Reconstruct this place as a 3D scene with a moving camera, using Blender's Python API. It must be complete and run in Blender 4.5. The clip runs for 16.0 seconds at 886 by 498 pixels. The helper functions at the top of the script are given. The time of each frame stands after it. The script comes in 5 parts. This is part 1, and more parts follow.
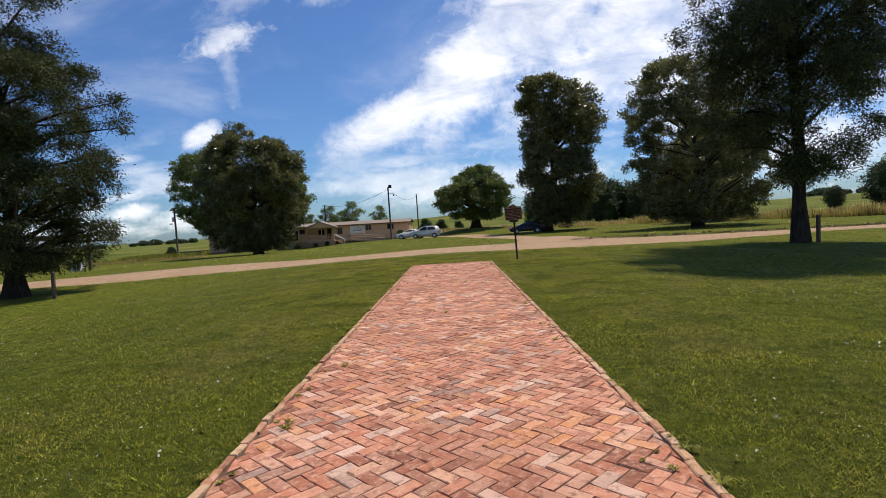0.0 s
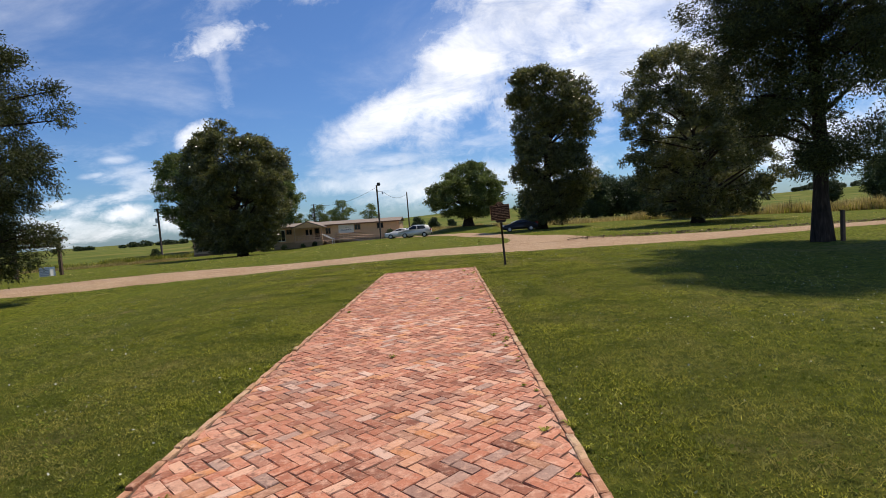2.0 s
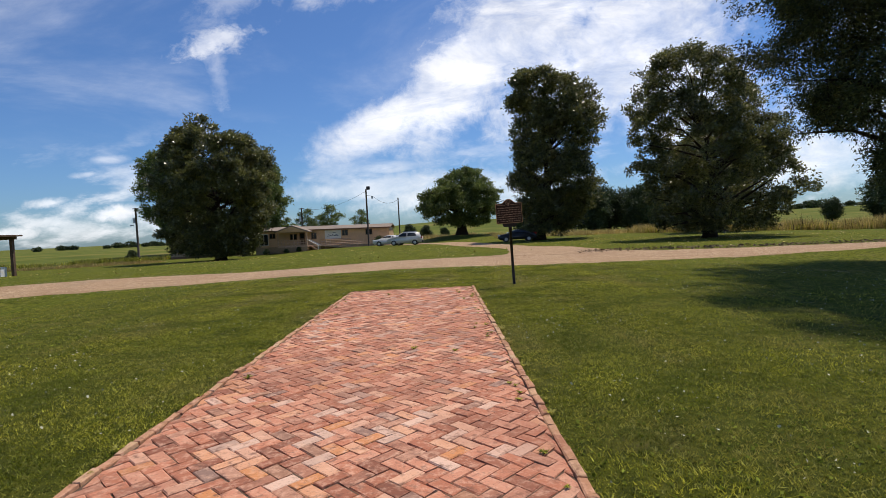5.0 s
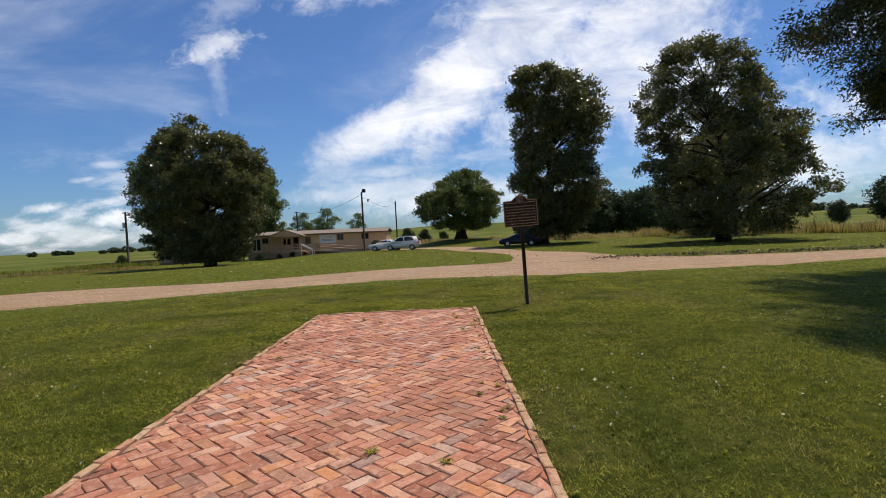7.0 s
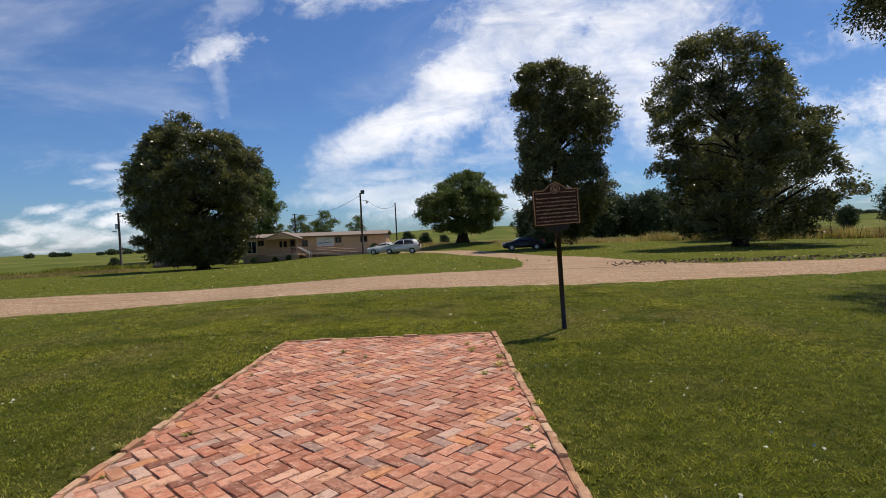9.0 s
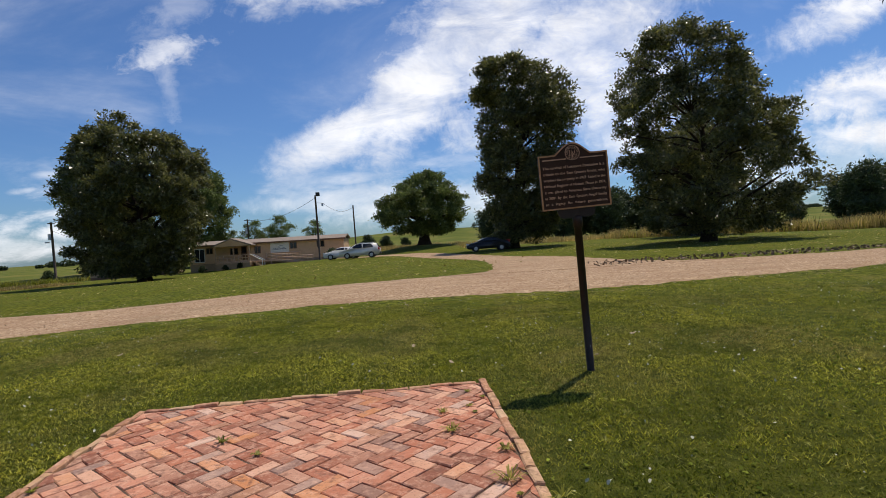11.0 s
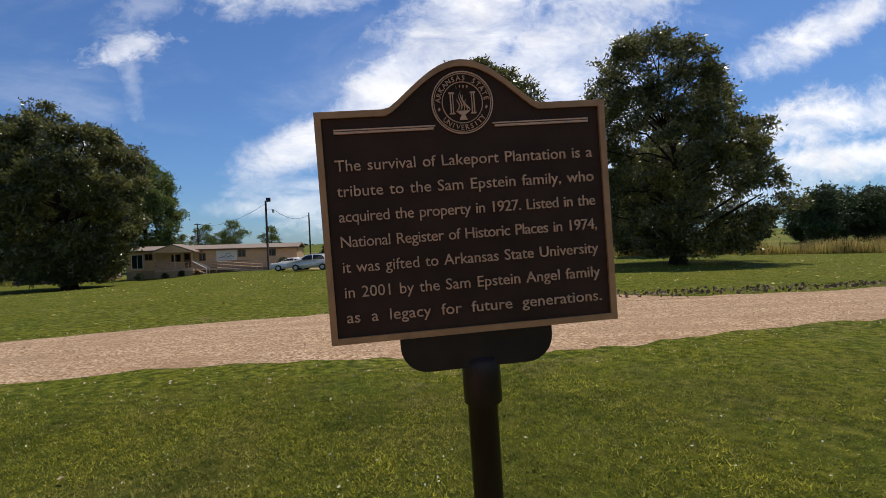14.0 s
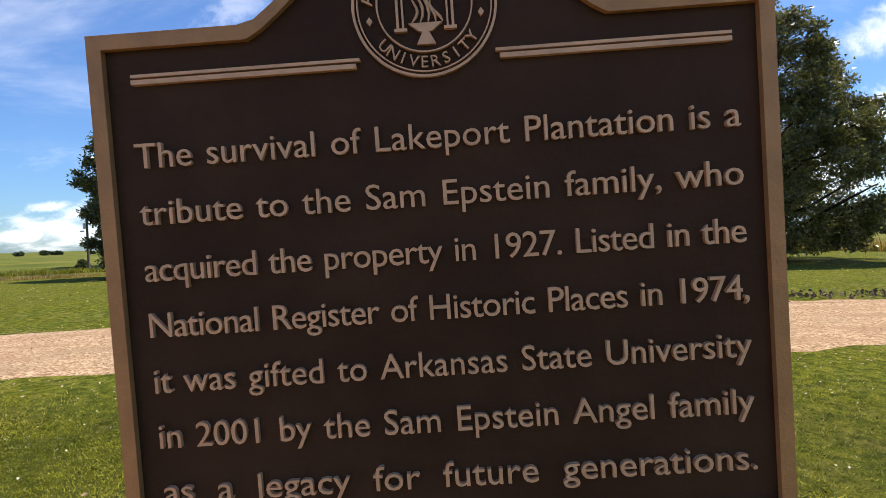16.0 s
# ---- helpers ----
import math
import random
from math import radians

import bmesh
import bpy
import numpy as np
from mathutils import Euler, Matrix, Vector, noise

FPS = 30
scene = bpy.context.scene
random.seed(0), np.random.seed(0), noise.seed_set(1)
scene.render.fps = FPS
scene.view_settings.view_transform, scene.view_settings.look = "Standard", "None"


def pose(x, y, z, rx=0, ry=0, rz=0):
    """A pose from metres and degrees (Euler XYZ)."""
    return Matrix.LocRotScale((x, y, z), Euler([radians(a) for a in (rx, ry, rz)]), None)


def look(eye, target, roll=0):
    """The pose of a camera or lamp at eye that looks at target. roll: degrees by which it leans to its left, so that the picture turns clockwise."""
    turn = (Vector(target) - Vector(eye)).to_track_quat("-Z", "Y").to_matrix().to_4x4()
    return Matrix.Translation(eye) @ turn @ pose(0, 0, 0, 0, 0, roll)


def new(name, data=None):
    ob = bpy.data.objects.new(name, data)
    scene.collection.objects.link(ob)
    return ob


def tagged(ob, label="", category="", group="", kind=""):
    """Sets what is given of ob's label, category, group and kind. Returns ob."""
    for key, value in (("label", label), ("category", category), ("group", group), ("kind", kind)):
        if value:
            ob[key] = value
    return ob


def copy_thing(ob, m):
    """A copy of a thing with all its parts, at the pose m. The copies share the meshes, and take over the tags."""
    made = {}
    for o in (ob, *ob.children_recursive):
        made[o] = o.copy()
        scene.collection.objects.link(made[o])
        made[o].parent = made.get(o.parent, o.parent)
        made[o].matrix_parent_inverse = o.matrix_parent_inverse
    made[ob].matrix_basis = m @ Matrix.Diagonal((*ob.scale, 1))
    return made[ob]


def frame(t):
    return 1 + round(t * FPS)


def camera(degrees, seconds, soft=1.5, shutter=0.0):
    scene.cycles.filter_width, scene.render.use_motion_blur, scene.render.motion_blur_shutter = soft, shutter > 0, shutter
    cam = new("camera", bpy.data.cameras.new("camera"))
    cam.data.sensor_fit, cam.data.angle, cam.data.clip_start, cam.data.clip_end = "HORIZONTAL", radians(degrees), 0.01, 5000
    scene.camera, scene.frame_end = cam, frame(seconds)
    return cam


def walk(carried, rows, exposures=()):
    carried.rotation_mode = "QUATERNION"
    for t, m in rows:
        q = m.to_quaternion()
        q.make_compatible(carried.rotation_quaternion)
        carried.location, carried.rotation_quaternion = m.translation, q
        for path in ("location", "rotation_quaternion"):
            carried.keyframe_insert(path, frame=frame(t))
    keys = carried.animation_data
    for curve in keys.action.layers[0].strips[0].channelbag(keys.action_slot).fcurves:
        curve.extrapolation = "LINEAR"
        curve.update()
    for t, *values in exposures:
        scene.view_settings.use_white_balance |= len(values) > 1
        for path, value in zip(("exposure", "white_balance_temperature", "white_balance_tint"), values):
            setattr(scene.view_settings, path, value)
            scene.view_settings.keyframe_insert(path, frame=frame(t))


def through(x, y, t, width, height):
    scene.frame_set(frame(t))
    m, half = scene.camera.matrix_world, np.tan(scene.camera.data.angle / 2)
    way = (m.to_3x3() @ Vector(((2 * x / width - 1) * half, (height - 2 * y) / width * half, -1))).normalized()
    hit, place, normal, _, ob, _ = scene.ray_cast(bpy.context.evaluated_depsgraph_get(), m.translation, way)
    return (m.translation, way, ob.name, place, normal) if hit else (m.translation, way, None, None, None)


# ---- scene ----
cam = camera(80.0, 16.0, soft=0.5)

PATH = [
    (0, (0.021, -0.487, 1.541), (-0.024, 1.51, 1.446), -3.6),
    (0.5, (0.274, 0.152, 1.613), (0.24, 2.149, 1.511), -3.8),
    (1, (0.428, 0.846, 1.574), (0.397, 2.843, 1.472), -3.9),
    (1.5, (0.537, 1.56, 1.595), (0.506, 3.557, 1.492), -4.0),
    (2, (0.597, 2.237, 1.616), (0.57, 4.234, 1.511), -4.2),
    (2.5, (0.612, 3.07, 1.537), (0.586, 5.067, 1.438), -4.0),
    (3, (0.636, 3.879, 1.526), (0.628, 5.877, 1.432), -3.5),
    (3.5, (0.604, 4.586, 1.542), (0.6, 6.584, 1.455), -3.3),
    (4, (0.549, 5.348, 1.508), (0.548, 7.346, 1.425), -2.9),
    (6.5, (0.82, 8.948, 1.412), (0.826, 10.947, 1.352), -2.6),
    (7, (0.783, 9.702, 1.454), (0.79, 11.701, 1.396), -2.8),
    (7.5, (0.746, 10.414, 1.413), (0.749, 12.414, 1.363), -2.5),
    (8, (0.73, 11.023, 1.425), (0.732, 13.023, 1.38), -2.4),
    (10.3, (0.599, 14.067, 1.37), (0.657, 16.066, 1.324), -3.5),
    (10.5, (0.623, 14.361, 1.363), (0.706, 16.359, 1.317), -3.7),
    (11, (0.731, 15.099, 1.336), (0.883, 17.092, 1.293), -3.9),
    (11.5, (0.911, 15.867, 1.358), (1.134, 17.854, 1.321), -3.8),
    (12, (1.144, 16.45, 1.431), (1.447, 18.426, 1.406), -4.0),
    (12.5, (1.318, 17.092, 1.466), (1.699, 19.055, 1.442), -4.2),
    (13, (1.621, 17.695, 1.484), (1.991, 19.66, 1.458), -3.9),
    (13.5, (1.922, 18.203, 1.61), (2.269, 20.172, 1.591), -3.3),
    (14, (2.111, 18.669, 1.716), (2.388, 20.65, 1.703), -2.2),
    (14.5, (2.268, 18.968, 1.774), (2.451, 20.959, 1.75), -1.5),
    (15, (2.338, 19.146, 1.806), (2.423, 21.144, 1.767), -1.3),
    (15.5, (2.346, 19.262, 1.811), (2.348, 21.261, 1.775), -1.5),
    (16, (2.337, 19.311, 1.806), (2.338, 21.310, 1.771), -1.7),
]
EXPOSURES = [(0, 0.08, 6750, 11.5), (4, 0.05, 6750, 11.5), (7, -0.05, 6750, 11.5), (12.5, -0.08, 6750, 11.5), (14.5, -0.05, 6750, 11.5), (15.2, 0.12, 6750, 11.5), (16, 0.7, 7050, 11.5)]
walk(cam, [(t, look(eye, target, roll)) for t, eye, target, roll in PATH], EXPOSURES)

# ---- world, sun, exposure ----
SUN_ELEV, SUN_AZ = 64.0, 40.0          # azimuth clockwise from +y


def make_world():
    w = bpy.data.worlds.new("sky")
    scene.world = w
    w.use_nodes = True
    nt = w.node_tree
    N, L = nt.nodes, nt.links
    N.clear()

    def node(kind, **kw):
        n = N.new(kind)
        for k, v in kw.items():
            setattr(n, k, v)
        return n

    def val(n, i, v):
        if isinstance(v, (int, float, tuple)):
            n.inputs[i].default_value = v
        else:
            L.new(v, n.inputs[i])

    def m(op, a, b=0.0, c=0.0, clamp=False):
        n = node("ShaderNodeMath", operation=op, use_clamp=clamp)
        val(n, 0, a), val(n, 1, b), val(n, 2, c)
        return n.outputs[0]

    sky = node("ShaderNodeTexSky", sky_type="NISHITA", sun_disc=False, sun_elevation=radians(SUN_ELEV), sun_rotation=radians(SUN_AZ),
               air_density=1.0, dust_density=0.6, ozone_density=2.5, altitude=50)
    co = node("ShaderNodeTexCoord")
    sep = node("ShaderNodeSeparateXYZ")
    L.new(co.outputs["Generated"], sep.inputs[0])
    X, Y, Z = sep.outputs
    # the cloud layer: direction projected on a sheet in front, and on a flat layer overhead
    ys = m("MAXIMUM", m("ABSOLUTE", Y), 0.05)
    u, v = m("DIVIDE", X, ys), m("DIVIDE", Z, ys)
    uv = node("ShaderNodeCombineXYZ")
    val(uv, 0, u), val(uv, 1, v), val(uv, 2, m("SIGN", Y))

    def noise_at(scale, detail=6.0, rough=0.55, stretch=(1, 1, 1), rot=0.0, dist=0.0):
        mp = node("ShaderNodeMapping")
        mp.inputs["Scale"].default_value = stretch
        mp.inputs["Rotation"].default_value = (0, 0, radians(rot))
        L.new(uv.outputs[0], mp.inputs[0])
        n = node("ShaderNodeTexNoise")
        L.new(mp.outputs[0], n.inputs["Vector"])
        n.inputs["Scale"].default_value, n.inputs["Detail"].default_value, n.inputs["Roughness"].default_value = scale, detail, rough
        n.inputs["Distortion"].default_value = dist
        return n.outputs["Fac"]

    warp = noise_at(2.2, 5, 0.6)
    warp2 = noise_at(8.0, 8, 0.66, (1, 1.2, 1), -30, 0.6)
    warp3 = noise_at(34.0, 6, 0.65, (1, 1.3, 1), 0, 0.5)

    def blob(cu, cv, ru, rv, rot=0.0, rough=0.5):
        """A soft patch of cloud in the sheet: 1 inside, 0 outside."""
        c, s = math.cos(radians(rot)), math.sin(radians(rot))
        du, dv = m("SUBTRACT", u, cu), m("SUBTRACT", v, cv)
        a = m("DIVIDE", m("ADD", m("MULTIPLY", du, c), m("MULTIPLY", dv, s)), ru)
        b = m("DIVIDE", m("SUBTRACT", m("MULTIPLY", dv, c), m("MULTIPLY", du, s)), rv)
        d = m("SQRT", m("ADD", m("MULTIPLY", a, a), m("MULTIPLY", b, b)))
        d = m("ADD", d, m("MULTIPLY", m("SUBTRACT", warp, 0.5), 1.9 * rough))
        d = m("ADD", d, m("MULTIPLY", m("SUBTRACT", warp2, 0.5), 1.9 * rough))
        d = m("ADD", d, m("MULTIPLY", m("SUBTRACT", warp3, 0.5), 0.9 * rough))
        n = node("ShaderNodeMapRange", interpolation_type="SMOOTHSTEP", clamp=True)
        val(n, 0, d), val(n, 1, 1.15), val(n, 2, 0.25)
        return n.outputs[0]

    parts = CLOUDS
    total = None
    for *b, k in parts:
        x = m("MULTIPLY", blob(*b), k)
        total = x if total is None else m("MAXIMUM", total, x)
    # thin streaks everywhere and a haze of small clouds along the horizon
    streak = noise_at(1.5, 8, 0.62, (1.0, 2.6, 1), -28, 0.4)
    n = node("ShaderNodeMapRange", interpolation_type="SMOOTHSTEP", clamp=True)
    val(n, 0, streak), val(n, 1, 0.48), val(n, 2, 0.82)
    total = m("MAXIMUM", total, m("MULTIPLY", n.outputs[0], 0.34))
    low = noise_at(4.0, 7, 0.6, (1.0, 3.2, 1), 0, 0.2)
    n = node("ShaderNodeMapRange", interpolation_type="SMOOTHSTEP", clamp=True)
    val(n, 0, low), val(n, 1, 0.50), val(n, 2, 0.66)
    band = node("ShaderNodeMapRange", interpolation_type="SMOOTHSTEP", clamp=True)
    val(band, 0, v), val(band, 1, 0.26), val(band, 2, 0.03)
    total = m("MAXIMUM", total, m("MULTIPLY", m("MULTIPLY", n.outputs[0], band.outputs[0]), 0.8))
    fine = noise_at(6.0, 7, 0.62, (0.8, 2.0, 1), -38, 0.5)
    tex = node("ShaderNodeMapRange", clamp=True)
    val(tex, 0, fine), val(tex, 1, 0.32), val(tex, 2, 0.60), val(tex, 3, 0.30), val(tex, 4, 1.0)
    total = m("MULTIPLY", total, tex.outputs[0], clamp=True)
    shade = node("ShaderNodeMapRange", clamp=True)
    val(shade, 0, warp2), val(shade, 1, 0.35), val(shade, 2, 0.7), val(shade, 3, 0.80), val(shade, 4, 1.0)
    white = node("ShaderNodeCombineXYZ")
    for i, k in enumerate((8.6, 8.9, 9.4)):
        val(white, i, m("MULTIPLY", shade.outputs[0], k * CLOUD_GAIN))
    tint = node("ShaderNodeMix", data_type="RGBA", blend_type="MULTIPLY")
    tint.inputs["Factor"].default_value = 1.0
    L.new(sky.outputs[0], tint.inputs["A"])
    tint.inputs["B"].default_value = SKY_TINT
    mix = node("ShaderNodeMix", data_type="RGBA")
    L.new(total, mix.inputs["Factor"])
    L.new(tint.outputs["Result"], mix.inputs["A"])
    L.new(white.outputs[0], mix.inputs["B"])
    bg = node("ShaderNodeBackground")
    bg.inputs["Strength"].default_value = SKY_STRENGTH
    L.new(mix.outputs["Result"], bg.inputs["Color"])
    out = node("ShaderNodeOutputWorld")
    L.new(bg.outputs[0], out.inputs["Surface"])


SKY_STRENGTH, CLOUD_GAIN, SKY_TINT = 0.088, 1.6, (0.55, 0.83, 1.21, 1)
# patches of cloud in the sheet one unit ahead: centre, half sizes, turn, roughness, density
CLOUDS = [
    (-0.10, 0.200, 0.17, 0.050, 24, 0.7, 0.9), (0.05, 0.290, 0.19, 0.085, 48, 0.7, 0.95), (0.22, 0.43, 0.28, 0.14, 44, 0.8, 0.95), (0.33, 0.32, 0.27, 0.14, 35, 0.9, 0.85),
    (0.46, 0.24, 0.14, 0.14, 40, 0.8, 0.85), (-0.41, 0.372, 0.10, 0.030, 14, 1.5, 0.66), (-0.405, 0.31, 0.025, 0.09, 8, 1.3, 0.26), (-0.36, 0.46, 0.14, 0.05, 40, 1.1, 0.28),
    (-0.10, 0.122, 0.065, 0.014, 2, 0.4, 1.0), (-0.468, 0.196, 0.050, 0.022, 26, 0.9, 0.8), (-0.62, 0.058, 0.060, 0.020, 3, 1.0, 0.9), (-0.50, 0.040, 0.08, 0.024, 3, 1.0, 0.9), (-0.73, 0.085, 0.05, 0.012, 3, 1.0, 0.8), (-0.56, 0.112, 0.035, 0.010, 3, 0.9, 0.55), (-0.66, 0.135, 0.04, 0.009, 3, 0.9, 0.5), (-0.80, 0.03, 0.08, 0.014, 3, 1.0, 0.8),
    (-0.15, 0.085, 0.22, 0.026, 2, 0.9, 0.75), (0.10, 0.07, 0.28, 0.04, 3, 0.9, 0.75), (0.98, 0.43, 0.34, 0.055, 25, 0.8, 0.9), (1.02, 0.25, 0.36, 0.075, 8, 0.9, 0.95),
    (1.05, 0.155, 0.36, 0.05, 4, 0.8, 0.95), (0.70, 0.10, 0.22, 0.06, 5, 0.8, 0.9), (-0.05, 0.50, 0.32, 0.06, 12, 0.9, 0.85), (0.55, 0.55, 0.32, 0.12, 20, 0.9, 0.85), (-0.62, 0.16, 0.05, 0.012, 0, 0.5, 0.6),
]
make_world()
sun = new("sun", bpy.data.lights.new("sun", "SUN"))
sun.data.energy, sun.data.angle, sun.data.color = 4.0, radians(0.53), (1.0, 0.91, 0.77)
_e, _a = radians(SUN_ELEV), radians(SUN_AZ)
SUN_DIR = Vector((math.cos(_e) * math.sin(_a), math.cos(_e) * math.cos(_a), math.sin(_e)))
sun.matrix_world = look(SUN_DIR * 80, (0, 0, 0))
scene.view_settings.exposure = 0.0


# ---- materials ----
def ramp_of(N, stops):
    r = N.new("ShaderNodeValToRGB")
    els = r.color_ramp.elements
    while len(els) < len(stops):
        els.new(0.5)
    for e, (p, c) in zip(els, stops):
        e.position, e.color = p, (*c, 1)
    return r


class Mat:
    """A small builder for node materials on object or world-size coordinates."""

    def __init__(self, name, rough=0.7, metal=0.0, spec=0.5):
        self.m = bpy.data.materials.new(name)
        self.m.use_nodes = True
        self.N, self.L = self.m.node_tree.nodes, self.m.node_tree.links
        self.b = self.N["Principled BSDF"]
        self.b.inputs["Roughness"].default_value, self.b.inputs["Metallic"].default_value = rough, metal
        self.b.inputs["Specular IOR Level"].default_value = spec
        self.co = self.N.new("ShaderNodeNewGeometry")

    def noise(self, scale, detail=4.0, rough=0.6, stretch=None, source=None):
        n = self.N.new("ShaderNodeTexNoise")
        n.inputs["Scale"].default_value, n.inputs["Detail"].default_value, n.inputs["Roughness"].default_value = scale, detail, rough
        src = source or self.co.outputs["Position"]
        if stretch:
            mp = self.N.new("ShaderNodeMapping")
            mp.inputs["Scale"].default_value = stretch
            self.L.new(src, mp.inputs[0])
            src = mp.outputs[0]
        self.L.new(src, n.inputs["Vector"])
        return n.outputs["Fac"]

    def ramp(self, fac, *stops):
        r = ramp_of(self.N, stops)
        self.L.new(fac, r.inputs[0])
        return r.outputs[0]

    def mix(self, fac, a, b, blend="MIX"):
        n = self.N.new("ShaderNodeMix")
        n.data_type, n.blend_type = "RGBA", blend
        for key, v in (("Factor", fac), ("A", a), ("B", b)):
            if isinstance(v, tuple):
                n.inputs[key].default_value = (*v, 1) if len(v) == 3 else v
            elif isinstance(v, (int, float)):
                n.inputs[key].default_value = v
            else:
                self.L.new(v, n.inputs[key])
        return n.outputs["Result"]

    def math(self, op, a, b=0.0):
        n = self.N.new("ShaderNodeMath")
        n.operation = op
        for i, v in enumerate((a, b)):
            if isinstance(v, (int, float)):
                n.inputs[i].default_value = v
            else:
                self.L.new(v, n.inputs[i])
        return n.outputs[0]

    def rng(self, fac, a, b, c=0.0, d=1.0):
        n = self.N.new("ShaderNodeMapRange")
        n.clamp = True
        self.L.new(fac, n.inputs[0])
        for i, v in enumerate((a, b, c, d)):
            n.inputs[i + 1].default_value = v
        return n.outputs[0]

    def color(self, c):
        if isinstance(c, tuple):
            self.b.inputs["Base Color"].default_value = (*c, 1)
        else:
            self.L.new(c, self.b.inputs["Base Color"])
        return self

    def rough(self, fac):
        self.L.new(fac, self.b.inputs["Roughness"])
        return self

    def bump(self, fac, strength=0.4, distance=0.01):
        n = self.N.new("ShaderNodeBump")
        n.inputs["Strength"].default_value, n.inputs["Distance"].default_value = strength, distance
        self.L.new(fac, n.inputs["Height"])
        self.L.new(n.outputs[0], self.b.inputs["Normal"])
        return self


def plain(name, c, rough=0.6, metal=0.0, vary=0.15, scale=6.0, bump=0.0):
    k = Mat(name, rough, metal)
    f = k.noise(scale, 5)
    lo, hi = tuple(v * (1 - vary) for v in c), tuple(min(1, v * (1 + vary)) for v in c)
    k.color(k.ramp(f, (0.3, lo), (0.7, hi)))
    if bump:
        k.bump(k.noise(scale * 8, 4), bump, 0.005)
    return k.m


def lawn_material():
    k = Mat("lawn", 0.95, 0, 0.05)
    big = k.noise(0.22, 5, 0.55)
    mid = k.noise(1.7, 5, 0.6)
    tuft = k.noise(6.5, 6, 0.7)
    fine = k.noise(38, 4, 0.7)
    c = k.ramp(fine, (0.34, (0.028, 0.036, 0.003)), (0.5, (0.105, 0.122, 0.010)), (0.68, (0.24, 0.245, 0.025)))
    dry = k.mix(k.rng(mid, 0.46, 0.70), c, (0.23, 0.195, 0.07))
    c = k.mix(k.rng(big, 0.42, 0.62, 0.15, 0.85), c, dry)
    # mower stripes, faint
    lush = k.noise(0.5, 3, 0.5, (1.6, 0.25, 1))
    c = k.mix(k.rng(lush, 0.40, 0.60, 0.0, 0.35), c, (0.065, 0.105, 0.016))
    bare = k.noise(0.55, 4, 0.6)
    c = k.mix(k.rng(bare, 0.62, 0.72, 0, 0.75), c, (0.26, 0.19, 0.10))
    c = k.mix(k.rng(tuft, 0.48, 0.60, 0, 0.9), c, (0.032, 0.046, 0.005))
    c = k.mix(k.rng(tuft, 0.46, 0.34, 0, 0.7), c, (0.25, 0.235, 0.04))
    # rough pasture far off
    sep = k.N.new("ShaderNodeSeparateXYZ")
    k.L.new(k.co.outputs["Position"], sep.inputs[0])
    pn = k.noise(0.06, 6, 0.6)
    past = k.ramp(pn, (0.35, (0.075, 0.100, 0.018)), (0.5, (0.115, 0.135, 0.026)), (0.68, (0.19, 0.17, 0.05)))
    c = k.mix(k.rng(sep.outputs[1], 84, 110), c, past)
    # thatch under the thick turf along the walk, blade shade painted into its colour
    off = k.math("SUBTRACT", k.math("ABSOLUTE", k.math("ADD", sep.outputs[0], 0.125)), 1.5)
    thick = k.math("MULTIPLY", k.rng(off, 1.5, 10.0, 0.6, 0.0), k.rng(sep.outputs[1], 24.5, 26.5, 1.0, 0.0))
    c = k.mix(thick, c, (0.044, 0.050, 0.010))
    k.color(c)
    k.bump(fine, 0.9, 0.03)
    return k.m


def gravel_material():
    k = Mat("gravel", 0.95, 0, 0.2)
    vor = k.N.new("ShaderNodeTexVoronoi")
    vor.inputs["Scale"].default_value = 22
    k.L.new(k.co.outputs["Position"], vor.inputs["Vector"])
    sepc = k.N.new("ShaderNodeSeparateColor")
    k.L.new(vor.outputs["Color"], sepc.inputs[0])
    c = k.ramp(sepc.outputs[0], (0.1, (0.24, 0.150, 0.085)), (0.5, (0.39, 0.26, 0.155)), (0.9, (0.55, 0.41, 0.275)))
    dirt = k.noise(0.9, 6, 0.6, (0.5, 2.2, 1))
    c = k.mix(k.rng(dirt, 0.42, 0.66, 0, 0.8), c, (0.30, 0.19, 0.115))
    edge = k.noise(0.35, 4)
    c = k.mix(k.rng(edge, 0.55, 0.75, 0, 0.6), c, (0.27, 0.21, 0.13))
    k.color(c)
    k.bump(vor.outputs["Distance"], 0.7, 0.02)
    return k.m


